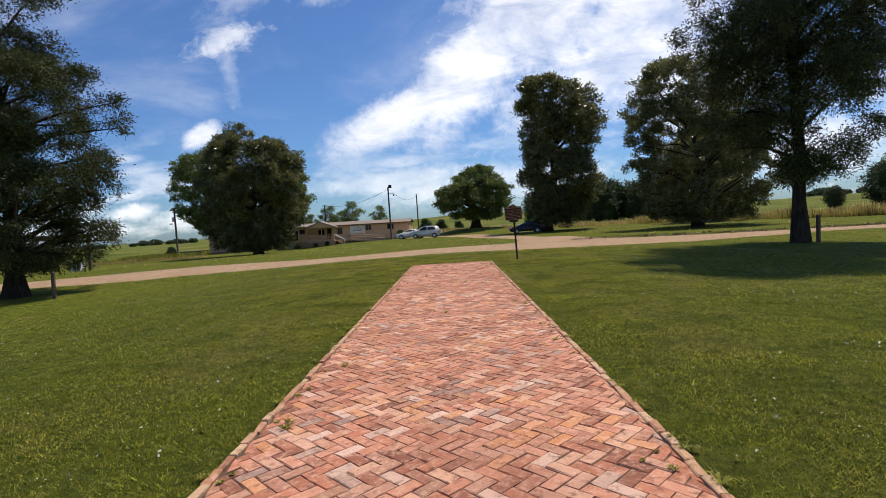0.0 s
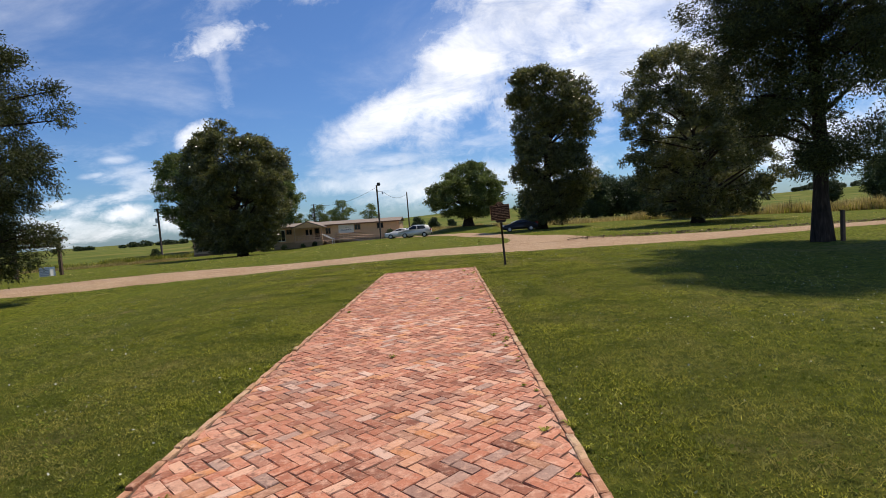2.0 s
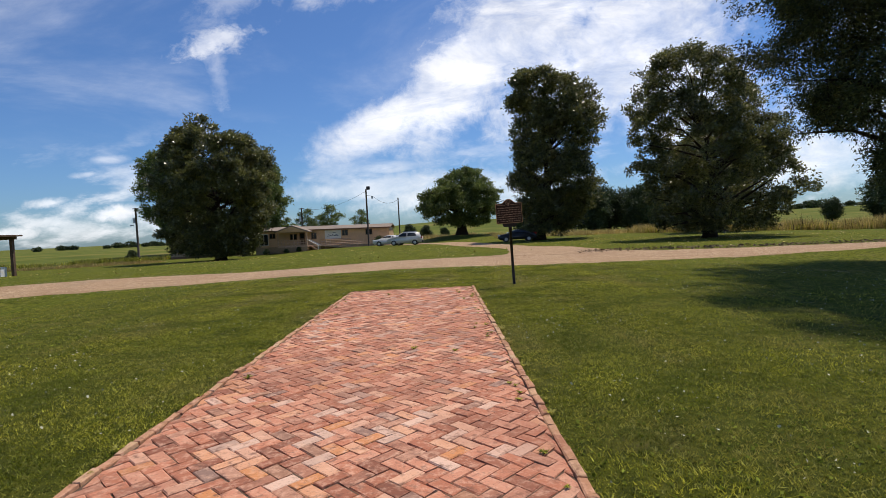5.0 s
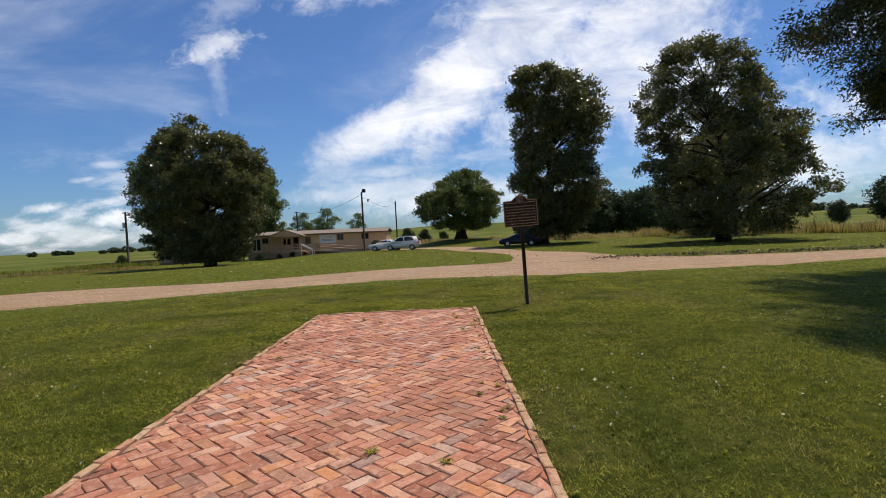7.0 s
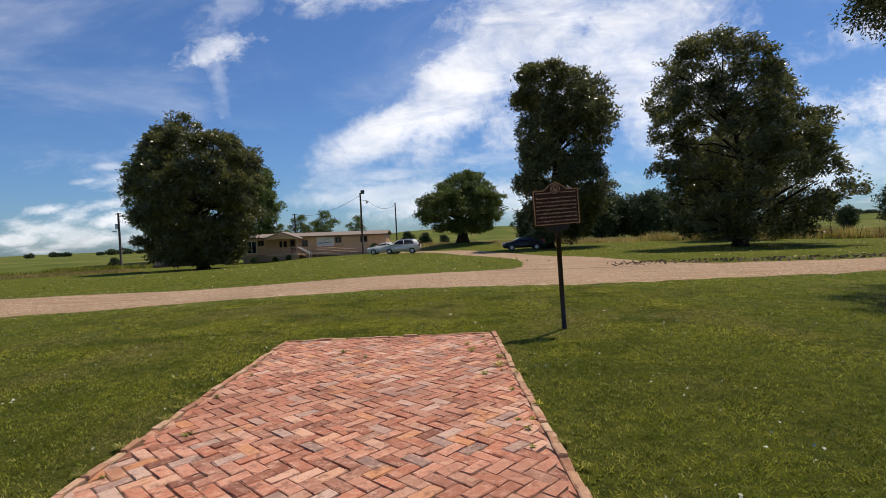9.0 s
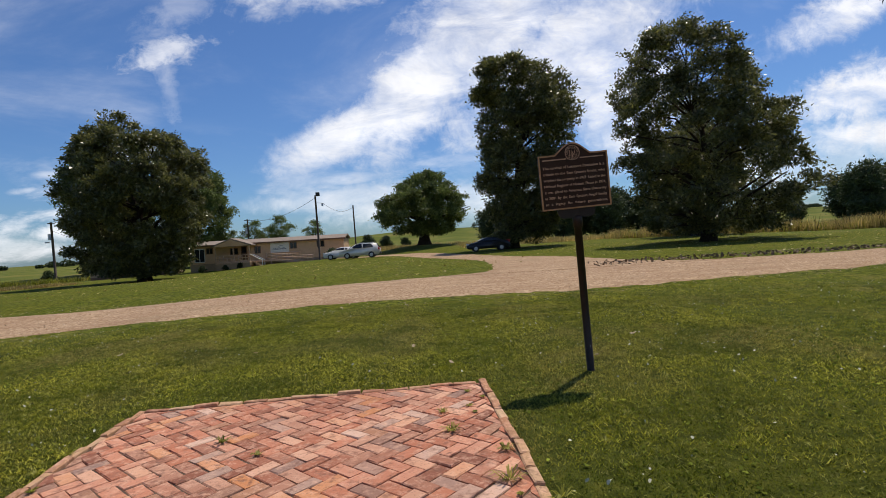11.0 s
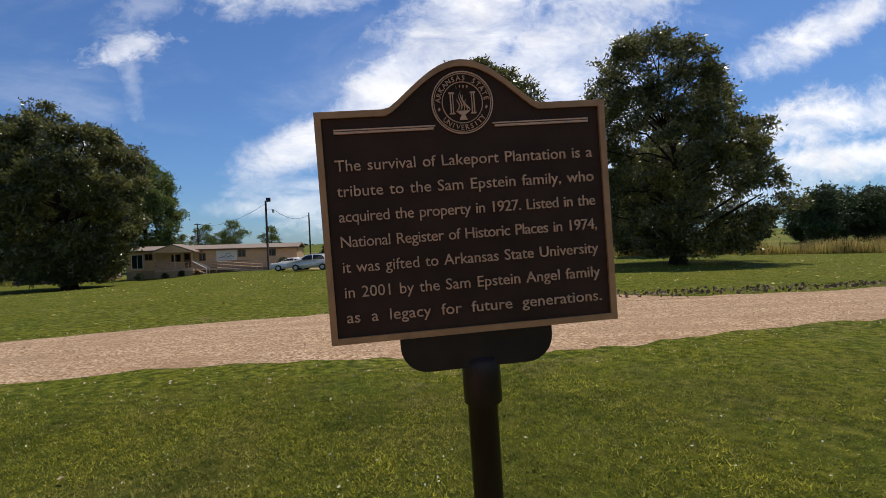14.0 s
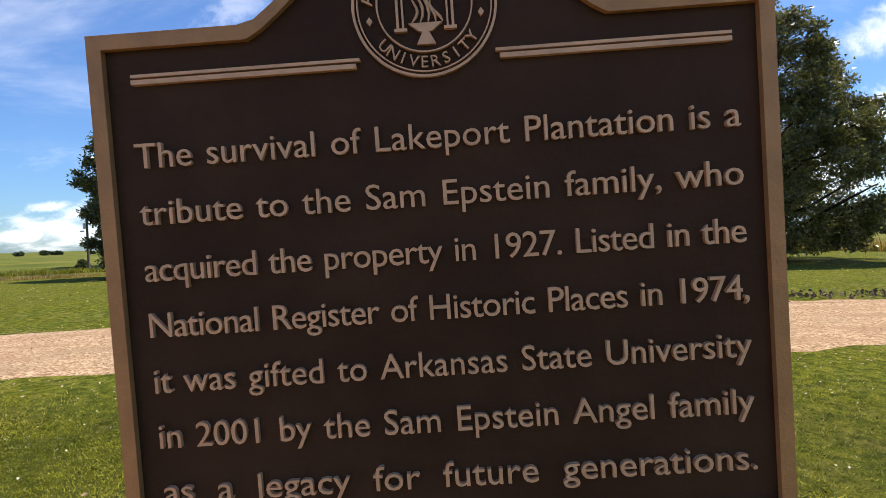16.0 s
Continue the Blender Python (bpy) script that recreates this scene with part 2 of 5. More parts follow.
def brick_material(name, per_object, edging=False):
    k = Mat(name, 0.85, 0, 0.3)
    if per_object:
        info = k.N.new("ShaderNodeObjectInfo")
        r = info.outputs["Random"]
    else:
        r = k.co.outputs["Random Per Island"]
    if edging:
        c = k.ramp(r, (0.0, (0.30, 0.13, 0.07)), (0.25, (0.50, 0.30, 0.16)), (0.5, (0.55, 0.38, 0.23)), (0.75, (0.42, 0.19, 0.10)), (1.0, (0.52, 0.29, 0.17)))
    else:
        c = k.ramp(r, (0.0, (0.22, 0.080, 0.048)), (0.12, (0.38, 0.140, 0.080)), (0.30, (0.52, 0.195, 0.110)), (0.48, (0.62, 0.29, 0.185)),
                   (0.62, (0.34, 0.145, 0.090)), (0.74, (0.70, 0.40, 0.27)), (0.85, (0.60, 0.25, 0.100)), (0.92, (0.27, 0.165, 0.130)), (1.0, (0.74, 0.50, 0.38)))
    # worn pale faces, sooty blotches, grit
    mott = k.noise(14, 8, 0.75)
    c = k.mix(k.rng(mott, 0.48, 0.64, 0.0, 0.62), c, (0.76, 0.47, 0.33))
    dark = k.noise(11, 7, 0.7)
    c = k.mix(k.rng(dark, 0.53, 0.66, 0, 0.8), c, (0.17, 0.080, 0.055))
    grit = k.noise(60, 5, 0.7)
    c = k.mix(k.rng(grit, 0.56, 0.66, 0, 0.55), c, (0.16, 0.075, 0.05))
    large = k.noise(0.55, 4, 0.5)
    c = k.mix(k.rng(large, 0.45, 0.65, 0, 0.45), c, (0.34, 0.140, 0.085))
    k.color(c)
    pit = k.noise(90, 5, 0.7)
    k.bump(pit, 0.5, 0.006)
    return k.m


def leaf_material(name, dark, light, gloss=0.45, through=0.25, spec=0.5):
    m_ = bpy.data.materials.new(name)
    m_.use_nodes = True
    N, L = m_.node_tree.nodes, m_.node_tree.links
    b = N["Principled BSDF"]
    b.inputs["Roughness"].default_value = gloss
    b.inputs["Specular IOR Level"].default_value = spec
    geo = N.new("ShaderNodeNewGeometry")
    mid = tuple((p + q) / 2 for p, q in zip(dark, light))
    r = ramp_of(N, [(0.0, dark), (0.55, mid), (0.93, light), (1.0, tuple(min(1, v * 1.6) for v in light))])
    L.new(geo.outputs["Random Per Island"], r.inputs[0])
    n = N.new("ShaderNodeTexNoise")
    n.inputs["Scale"].default_value = 0.45
    L.new(geo.outputs["Position"], n.inputs["Vector"])
    mx = N.new("ShaderNodeMix")
    mx.data_type, mx.blend_type = "RGBA", "MULTIPLY"
    rr = ramp_of(N, [(0.3, (0.65, 0.65, 0.6)), (0.7, (1.25, 1.2, 1.0))])
    L.new(n.outputs["Fac"], rr.inputs[0])
    mx.inputs["Factor"].default_value = 1.0
    L.new(r.outputs[0], mx.inputs["A"])
    L.new(rr.outputs[0], mx.inputs["B"])
    L.new(mx.outputs["Result"], b.inputs["Base Color"])
    t = N.new("ShaderNodeBsdfTranslucent")
    L.new(mx.outputs["Result"], t.inputs["Color"])
    add = N.new("ShaderNodeMixShader")
    add.inputs[0].default_value = through
    L.new(b.outputs[0], add.inputs[1])
    L.new(t.outputs[0], add.inputs[2])
    L.new(add.outputs[0], N["Material Output"].inputs["Surface"])
    return m_


def blade_material():
    """Lawn blades: green to straw from blade to blade, in patches and faint mowing stripes."""
    m_ = leaf_material("grass_blade", (0.055, 0.072, 0.006), (0.80, 0.77, 0.12), 0.6, 0.42, 0.15)
    N, L = m_.node_tree.nodes, m_.node_tree.links
    b = N["Principled BSDF"]
    old = b.inputs["Base Color"].links[0].from_socket
    geo = N.new("ShaderNodeNewGeometry")

    def patch(scale, stretch, lo, hi, top):
        mp = N.new("ShaderNodeMapping")
        mp.inputs["Scale"].default_value = stretch
        L.new(geo.outputs["Position"], mp.inputs[0])
        n = N.new("ShaderNodeTexNoise")
        n.inputs["Scale"].default_value, n.inputs["Detail"].default_value = scale, 5
        L.new(mp.outputs[0], n.inputs["Vector"])
        g = N.new("ShaderNodeMapRange")
        g.clamp = True
        L.new(n.outputs["Fac"], g.inputs[0])
        for i, v in enumerate((lo, hi, 0.0, top)):
            g.inputs[i + 1].default_value = v
        return g.outputs[0]

    def lay(fac, a, c):
        mx = N.new("ShaderNodeMix")
        mx.data_type = "RGBA"
        L.new(fac, mx.inputs["Factor"])
        L.new(a, mx.inputs["A"])
        mx.inputs["B"].default_value = (*c, 1)
        return mx.outputs["Result"]
    c = lay(patch(0.42, (1, 1, 1), 0.47, 0.60, 0.8), old, (0.40, 0.33, 0.11))
    c = lay(patch(0.5, (1.8, 0.22, 1), 0.46, 0.57, 0.6), c, (0.31, 0.33, 0.032))
    c = lay(patch(1.1, (1, 1, 1), 0.50, 0.62, 0.55), c, (0.050, 0.090, 0.008))
    # tufts: dark clover and thatch between pale blades
    c = lay(patch(7.5, (1, 1, 1), 0.52, 0.62, 0.50), c, (0.060, 0.098, 0.009))
    c = lay(patch(19.0, (1, 1, 1), 0.54, 0.64, 0.60), c, (0.028, 0.044, 0.005))
    c = lay(patch(15.0, (1.2, 0.9, 1), 0.55, 0.64, 0.65), c, (0.52, 0.50, 0.15))
    L.new(c, b.inputs["Base Color"])
    for n in N:
        if n.type == "BSDF_TRANSLUCENT":
            L.new(c, n.inputs["Color"])
    return m_


def bark_material():
    k = Mat("bark", 0.95, 0, 0.1)
    f = k.noise(9, 6, 0.65, (1, 1, 0.18))
    k.color(k.ramp(f, (0.3, (0.016, 0.012, 0.009)), (0.55, (0.046, 0.034, 0.025)), (0.75, (0.090, 0.070, 0.053))))
    k.bump(f, 0.9, 0.05)
    return k.m


LAWN, GRAVEL, BARK = lawn_material(), gravel_material(), bark_material()
BRICK_ONE, BRICK_ALL = brick_material("paving_brick", True), brick_material("paving_brick_field", False)
BRICK_EDGE = brick_material("edging_brick", True, True)
SOIL = plain("joint_soil", (0.10, 0.062, 0.038), 0.95, 0, 0.4, 25, 0.5)
MAGNOLIA = leaf_material("magnolia_leaf", (0.055, 0.068, 0.022), (0.21, 0.215, 0.080), 0.30, 0.42, 0.7)
OAK = leaf_material("oak_leaf", (0.075, 0.115, 0.032), (0.19, 0.24, 0.080), 0.5, 0.42, 0.4)
CEDAR = leaf_material("cedar_leaf", (0.026, 0.038, 0.014), (0.10, 0.118, 0.042), 0.6, 0.28, 0.3)
FAR_LEAF = leaf_material("far_leaf", (0.03, 0.052, 0.02), (0.075, 0.11, 0.042), 0.7, 0.2)
BLADE = blade_material()
STRAW = leaf_material("dry_grass", (0.30, 0.24, 0.09), (0.62, 0.50, 0.23), 0.8, 0.5)
PLATE = plain("sign_plate_brown", (0.050, 0.026, 0.015), 0.55, 0.0, 0.25, 9, 0.6)
PLATE.node_tree.nodes["Principled BSDF"].inputs["Specular IOR Level"].default_value = 0.12
BRONZE = plain("sign_bronze", (0.64, 0.385, 0.225), 0.5, 0.15, 0.12, 40, 0.2)
BORDER = plain("sign_border_bronze", (0.42, 0.215, 0.085), 0.5, 0.15, 0.18, 25, 0.3)
def chipped_paint():
    """Dark brown gloss paint, flaked to pale metal in small vertical chips."""
    k = Mat("sign_post_paint", 0.4, 0, 0.25)
    f = k.noise(14, 5)
    c = k.ramp(f, (0.3, (0.018, 0.011, 0.008)), (0.7, (0.034, 0.022, 0.016)))
    chip = k.noise(34, 6, 0.6, (1, 1, 0.3))
    c = k.mix(k.rng(chip, 0.685, 0.70), c, (0.42, 0.41, 0.40))
    k.color(c)
    k.bump(k.noise(60, 4), 0.3, 0.003)
    return k.m


POST_PAINT = chipped_paint()
SIDING = plain("siding_tan", (0.68, 0.45, 0.27), 0.7, 0, 0.08, 1.2)
SKIRT = plain("skirting_tan", (0.42, 0.30, 0.19), 0.8, 0, 0.1, 1.5)
ROOF = plain("roof_shingle_brown", (0.25, 0.20, 0.16), 0.9, 0, 0.25, 4, 0.3)
TRIM = plain("trim_brown", (0.20, 0.11, 0.065), 0.7, 0, 0.15, 3)
TIMBER = plain("deck_timber", (0.60, 0.42, 0.30), 0.8, 0, 0.25, 5, 0.3)
WHITE = plain("white_paint", (0.78, 0.78, 0.76), 0.5, 0, 0.05, 3)
INK = plain("banner_ink", (0.07, 0.10, 0.16), 0.6, 0, 0.1, 3)
POLE_WOOD = plain("pole_wood", (0.085, 0.065, 0.05), 0.9, 0, 0.3, 6, 0.4)
DARK_WOOD = plain("shelter_wood", (0.12, 0.075, 0.05), 0.9, 0, 0.3, 5, 0.4)
METAL = plain("galvanised", (0.45, 0.46, 0.47), 0.4, 0.8, 0.15, 8)
BLACK = plain("black_rubber", (0.02, 0.02, 0.021), 0.7, 0, 0.2, 10)
SILVER = plain("car_silver", (0.70, 0.70, 0.69), 0.3, 0.2, 0.03, 2)
CAR_WHITE = plain("car_white", (0.75, 0.75, 0.74), 0.25, 0.0, 0.03, 2)
CAR_DARK = plain("car_dark", (0.02, 0.02, 0.021), 0.35, 0.0, 0.1, 2)
RED = plain("lamp_red", (0.45, 0.03, 0.02), 0.3, 0, 0.1, 5)
GLASS_DARK = plain("tinted_glass", (0.02, 0.025, 0.03), 0.06, 0.0, 0.05, 2)


# ---- builders ----
def mesh_from(name, verts, faces, mats, smooth=False):
    me = bpy.data.meshes.new(name)
    me.from_pydata([tuple(v) for v in verts], [], faces)
    for k in mats if isinstance(mats, (list, tuple)) else [mats]:
        me.materials.append(k)
    if smooth:
        me.polygons.foreach_set("use_smooth", [True] * len(me.polygons))
    me.update()
    return me


def part(name, bm, material, parent=None, label="", smooth=False):
    """Links a bmesh as one mesh object under a thing or a part."""
    me = bpy.data.meshes.new(name)
    bm.to_mesh(me)
    bm.free()
    me.materials.append(material)
    if smooth:
        me.polygons.foreach_set("use_smooth", [True] * len(me.polygons))
    ob = new(name, me)
    ob.parent = parent
    if label:
        tagged(ob, label)
    return ob


def empty(name, m, label, category, group="", kind=""):
    ob = new(name)
    ob.matrix_world = m
    return tagged(ob, label, category, group, kind)


def box(bm, x0, x1, y0, y1, z0, z1, bevel=0.0):
    r = bmesh.ops.create_cube(bm, size=1.0, matrix=Matrix.Translation(((x0 + x1) / 2, (y0 + y1) / 2, (z0 + z1) / 2)) @ Matrix.Diagonal((x1 - x0, y1 - y0, z1 - z0, 1)))
    if bevel:
        es = list({e for v_ in r["verts"] for e in v_.link_edges})
        bmesh.ops.bevel(bm, geom=es, offset=bevel, segments=2, affect="EDGES", profile=0.5)
    return bm


def boxes(*rows, bevel=0.0):
    bm = bmesh.new()
    for r in rows:
        box(bm, *r, bevel=bevel)
    return bm


def tube(bm, pts, radii, sides=8, cap=True):
    """A tapered tube along points."""
    pts = [Vector(p) for p in pts]
    rings = []
    side = Vector((1, 0, 0))
    for i, p in enumerate(pts):
        d = (pts[min(i + 1, len(pts) - 1)] - pts[max(i - 1, 0)]).normalized()
        a = d.cross(Vector((0, 1, 0.01)) if abs(d.z) > 0.7 else Vector((0, 0, 1))).normalized()
        b = d.cross(a)
        rings.append([bm.verts.new(p + (a * math.cos(2 * math.pi * k / sides) + b * math.sin(2 * math.pi * k / sides)) * radii[i]) for k in range(sides)])
    for r, s in zip(rings, rings[1:]):
        for k in range(sides):
            bm.faces.new((r[k], r[(k + 1) % sides], s[(k + 1) % sides], s[k]))
    if cap:
        bm.faces.new(rings[0])
        bm.faces.new(rings[-1][::-1])
    return bm


def prism(bm, outline, y0, y1):
    """An outline in x and z, pushed from y0 to y1."""
    a = [bm.verts.new((x, y0, z)) for x, z in outline]
    b = [bm.verts.new((x, y1, z)) for x, z in outline]
    n = len(outline)
    bm.faces.new(a)
    bm.faces.new(b[::-1])
    for i in range(n):
        bm.faces.new((a[i], b[i], b[(i + 1) % n], a[(i + 1) % n]))
    bmesh.ops.recalc_face_normals(bm, faces=bm.faces)
    return bm


# ---- ground ----
PATH_L, PATH_R, PATH_END, PATH_START = -1.65, 1.40, 19.87, -7.0
HEIGHTS = [  # x, y, height of the land
    (16, 24, -0.36), (27, 59, -0.55), (13, 75, -0.44), (-3, 75, -0.38), (-10, 86, -0.53), (-7, 97, -0.95), (-31, 83, -1.70), (-46, 97, -1.5),
    (-58, 110, -2.1), (4, 101, 0.45), (79, 100, -2.5), (-18, 22, -0.55), (0, 32, 0.0), (-12, 32, -0.1), (8, 34, -0.05), (-60, 60, -1.6), (60, 50, -1.2),
    (-197, 300, -0.5), (15, 300, 6.2), (236, 300, 4.2), (-400, 300, -2), (500, 300, 3), (0, -60, 0.3), (-80, -10, -1.0), (80, -10, -1.0),
]
_H = np.array(HEIGHTS)


def land(x, y):
    """The height of the land."""
    x, y = np.asarray(x, float), np.asarray(y, float)
    d2 = (x[..., None] - _H[:, 0]) ** 2 + (y[..., None] - _H[:, 1]) ** 2
    w = 1.0 / (d2 + 9.0) ** 1.3
    z = (w * _H[:, 2]).sum(-1) / w.sum(-1)
    dx = np.maximum(np.maximum(PATH_L - x, x - PATH_R), 0)
    dy = np.maximum(np.maximum(PATH_START - y, y - PATH_END), 0)
    d = np.clip((np.hypot(dx, dy) - 1.2) / 12.0, 0, 1)
    k = d * d * (3 - 2 * d)
    z = z * k
    z = z - 0.02 * np.clip(1 - np.hypot(dx, dy) / 0.6, 0, 1)
    return z + k * 0.05 * np.sin(x * 0.31 + 1.3) * np.sin(y * 0.27)


def at_land(x, y, dz=0.0):
    return float(land(x, y)) + dz


def axis(lo, hi, fine_lo, fine_hi, step, grow=1.13):
    out = list(np.arange(fine_lo, fine_hi + 1e-6, step))
    s, p = step, fine_hi
    while p < hi:
        s *= grow
        p += s
        out.append(p)
    s, p = step, fine_lo
    while p > lo:
        s *= grow
        p -= s
        out.insert(0, p)
    return np.array(out)


def sheet(name, xs, ys, mat, keep=None, lift=0.0):
    gx, gy = np.meshgrid(xs, ys)
    z = land(gx, gy) + lift
    v = np.stack([gx, gy, z], -1).reshape(-1, 3)
    nx = len(xs)
    faces = []
    for j in range(len(ys) - 1):
        for i in range(nx - 1):
            if keep is None or keep(0.5 * (xs[i] + xs[i + 1]), 0.5 * (ys[j] + ys[j + 1])):
                a = j * nx + i
                faces.append((a, a + 1, a + nx + 1, a + nx))
    return mesh_from(name, v, faces, mat, True)


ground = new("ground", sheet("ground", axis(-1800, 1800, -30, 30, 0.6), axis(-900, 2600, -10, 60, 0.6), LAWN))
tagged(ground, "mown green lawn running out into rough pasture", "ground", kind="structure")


def ribbon(name, left, right, mat, lift, cross=10, step=0.35, seed=1):
    """A strip of road between two edges, each a function of a running number 0 to 1 giving x, y; the edges are ragged."""
    n = 160
    verts, faces = [], []
    for i in range(n + 1):
        s = i / n
        a, b = Vector((*left(s), 0)), Vector((*right(s), 0))
        w = (b - a).normalized()
        ja = 0.35 * (noise.noise((s * 60, seed, 0)) + 0.6 * noise.noise((s * 190, seed, 3)))
        jb = 0.35 * (noise.noise((s * 60, seed, 7)) + 0.6 * noise.noise((s * 190, seed, 9)))
        a, b = a + w * ja, b + w * jb
        for j in range(cross + 1):
            p = a.lerp(b, j / cross)
            edge = min(j, cross - j)
            verts.append((p.x, p.y, at_land(p.x, p.y, lift if edge and 0 < i < n else -0.03)))
    for i in range(n):
        for j in range(cross):
            k = i * (cross + 1) + j
            faces.append((k, k + 1, k + cross + 2, k + cross + 1))
    return new(name, mesh_from(name, verts, faces, mat, True))


def curve(*pts):
    """A smooth function 0 to 1 through points."""
    pts = np.array(pts, float)

    def f(s):
        x = s * (len(pts) - 1)
        i = min(int(x), len(pts) - 2)
        t = x - i
        p0, p1, p2, p3 = pts[max(i - 1, 0)], pts[i], pts[i + 1], pts[min(i + 2, len(pts) - 1)]
        return tuple(0.5 * (2 * p1 + (p2 - p0) * t + (2 * p0 - 5 * p1 + 4 * p2 - p3) * t * t + (3 * p1 - p0 - 3 * p2 + p3) * t ** 3))
    return f


road = ribbon("road", curve((-120, 22), (-60, 25), (-25, 25.7), (-10, 26.4), (0, 26.95), (5, 26.4), (11, 28.3), (25, 31.0), (60, 38), (140, 55)),
              curve((-120, 28), (-60, 31), (-25, 31.0), (-10, 32.0), (0, 33.2), (5, 34.0), (11, 33.6), (25, 35.2), (60, 42), (140, 60)), GRAVEL, 0.03, seed=2)
tagged(road, "pale pinkish gravel farm road with ragged grassy edges", "road", kind="structure")
drive = ribbon("driveway", curve((0.5, 32.6), (3.4, 34.4), (4.6, 39), (5.2, 46), (4.8, 54), (3.0, 64), (-0.4, 74), (-5, 83), (-12, 92)),
               curve((14, 32.8), (10.4, 34.6), (9.4, 42), (9.3, 50), (8.3, 58), (6.6, 68), (3.8, 80), (-1.5, 90), (-8, 98)), GRAVEL, 0.045, seed=5)
tagged(drive, "gravel driveway curving off the road towards parked cars", "driveway", kind="structure")


# ---- trees ----
def leaves_mesh(name, centers, dirs, length, width, mat, rng, droop=0.0):
    """Many small leaves, each a pointed blade of its own."""
    n = len(centers)
    d = dirs + rng.normal(0, 0.6, (n, 3))
    d[:, 2] -= droop
    d /= np.linalg.norm(d, axis=1)[:, None]
    side = np.cross(d, rng.normal(0, 1, (n, 3)))
    side /= np.linalg.norm(side, axis=1)[:, None] + 1e-9
    ln = length * rng.uniform(0.6, 1.35, (n, 1))
    wd = width * rng.uniform(0.6, 1.35, (n, 1))
    v = np.empty((n, 3, 3))
    v[:, 0] = centers - d * ln * 0.45 + side * wd * 0.5
    v[:, 1] = centers + d * ln * 0.55
    v[:, 2] = centers - d * ln * 0.30 - side * wd * 0.5
    return quads_mesh(name, v.reshape(-1, 3), n, mat, 3)


def quads_mesh(name, v, n, mat, k=4):
    me = bpy.data.meshes.new(name)
    me.vertices.add(n * k)
    me.vertices.foreach_set("co", v.astype(np.float32).ravel())
    me.loops.add(n * k)
    me.loops.foreach_set("vertex_index", np.arange(n * k, dtype=np.int32))
    me.polygons.add(n)
    me.polygons.foreach_set("loop_start", np.arange(0, n * k, k, dtype=np.int32))
    me.update(calc_edges=True)
    me.materials.append(mat)
    return me


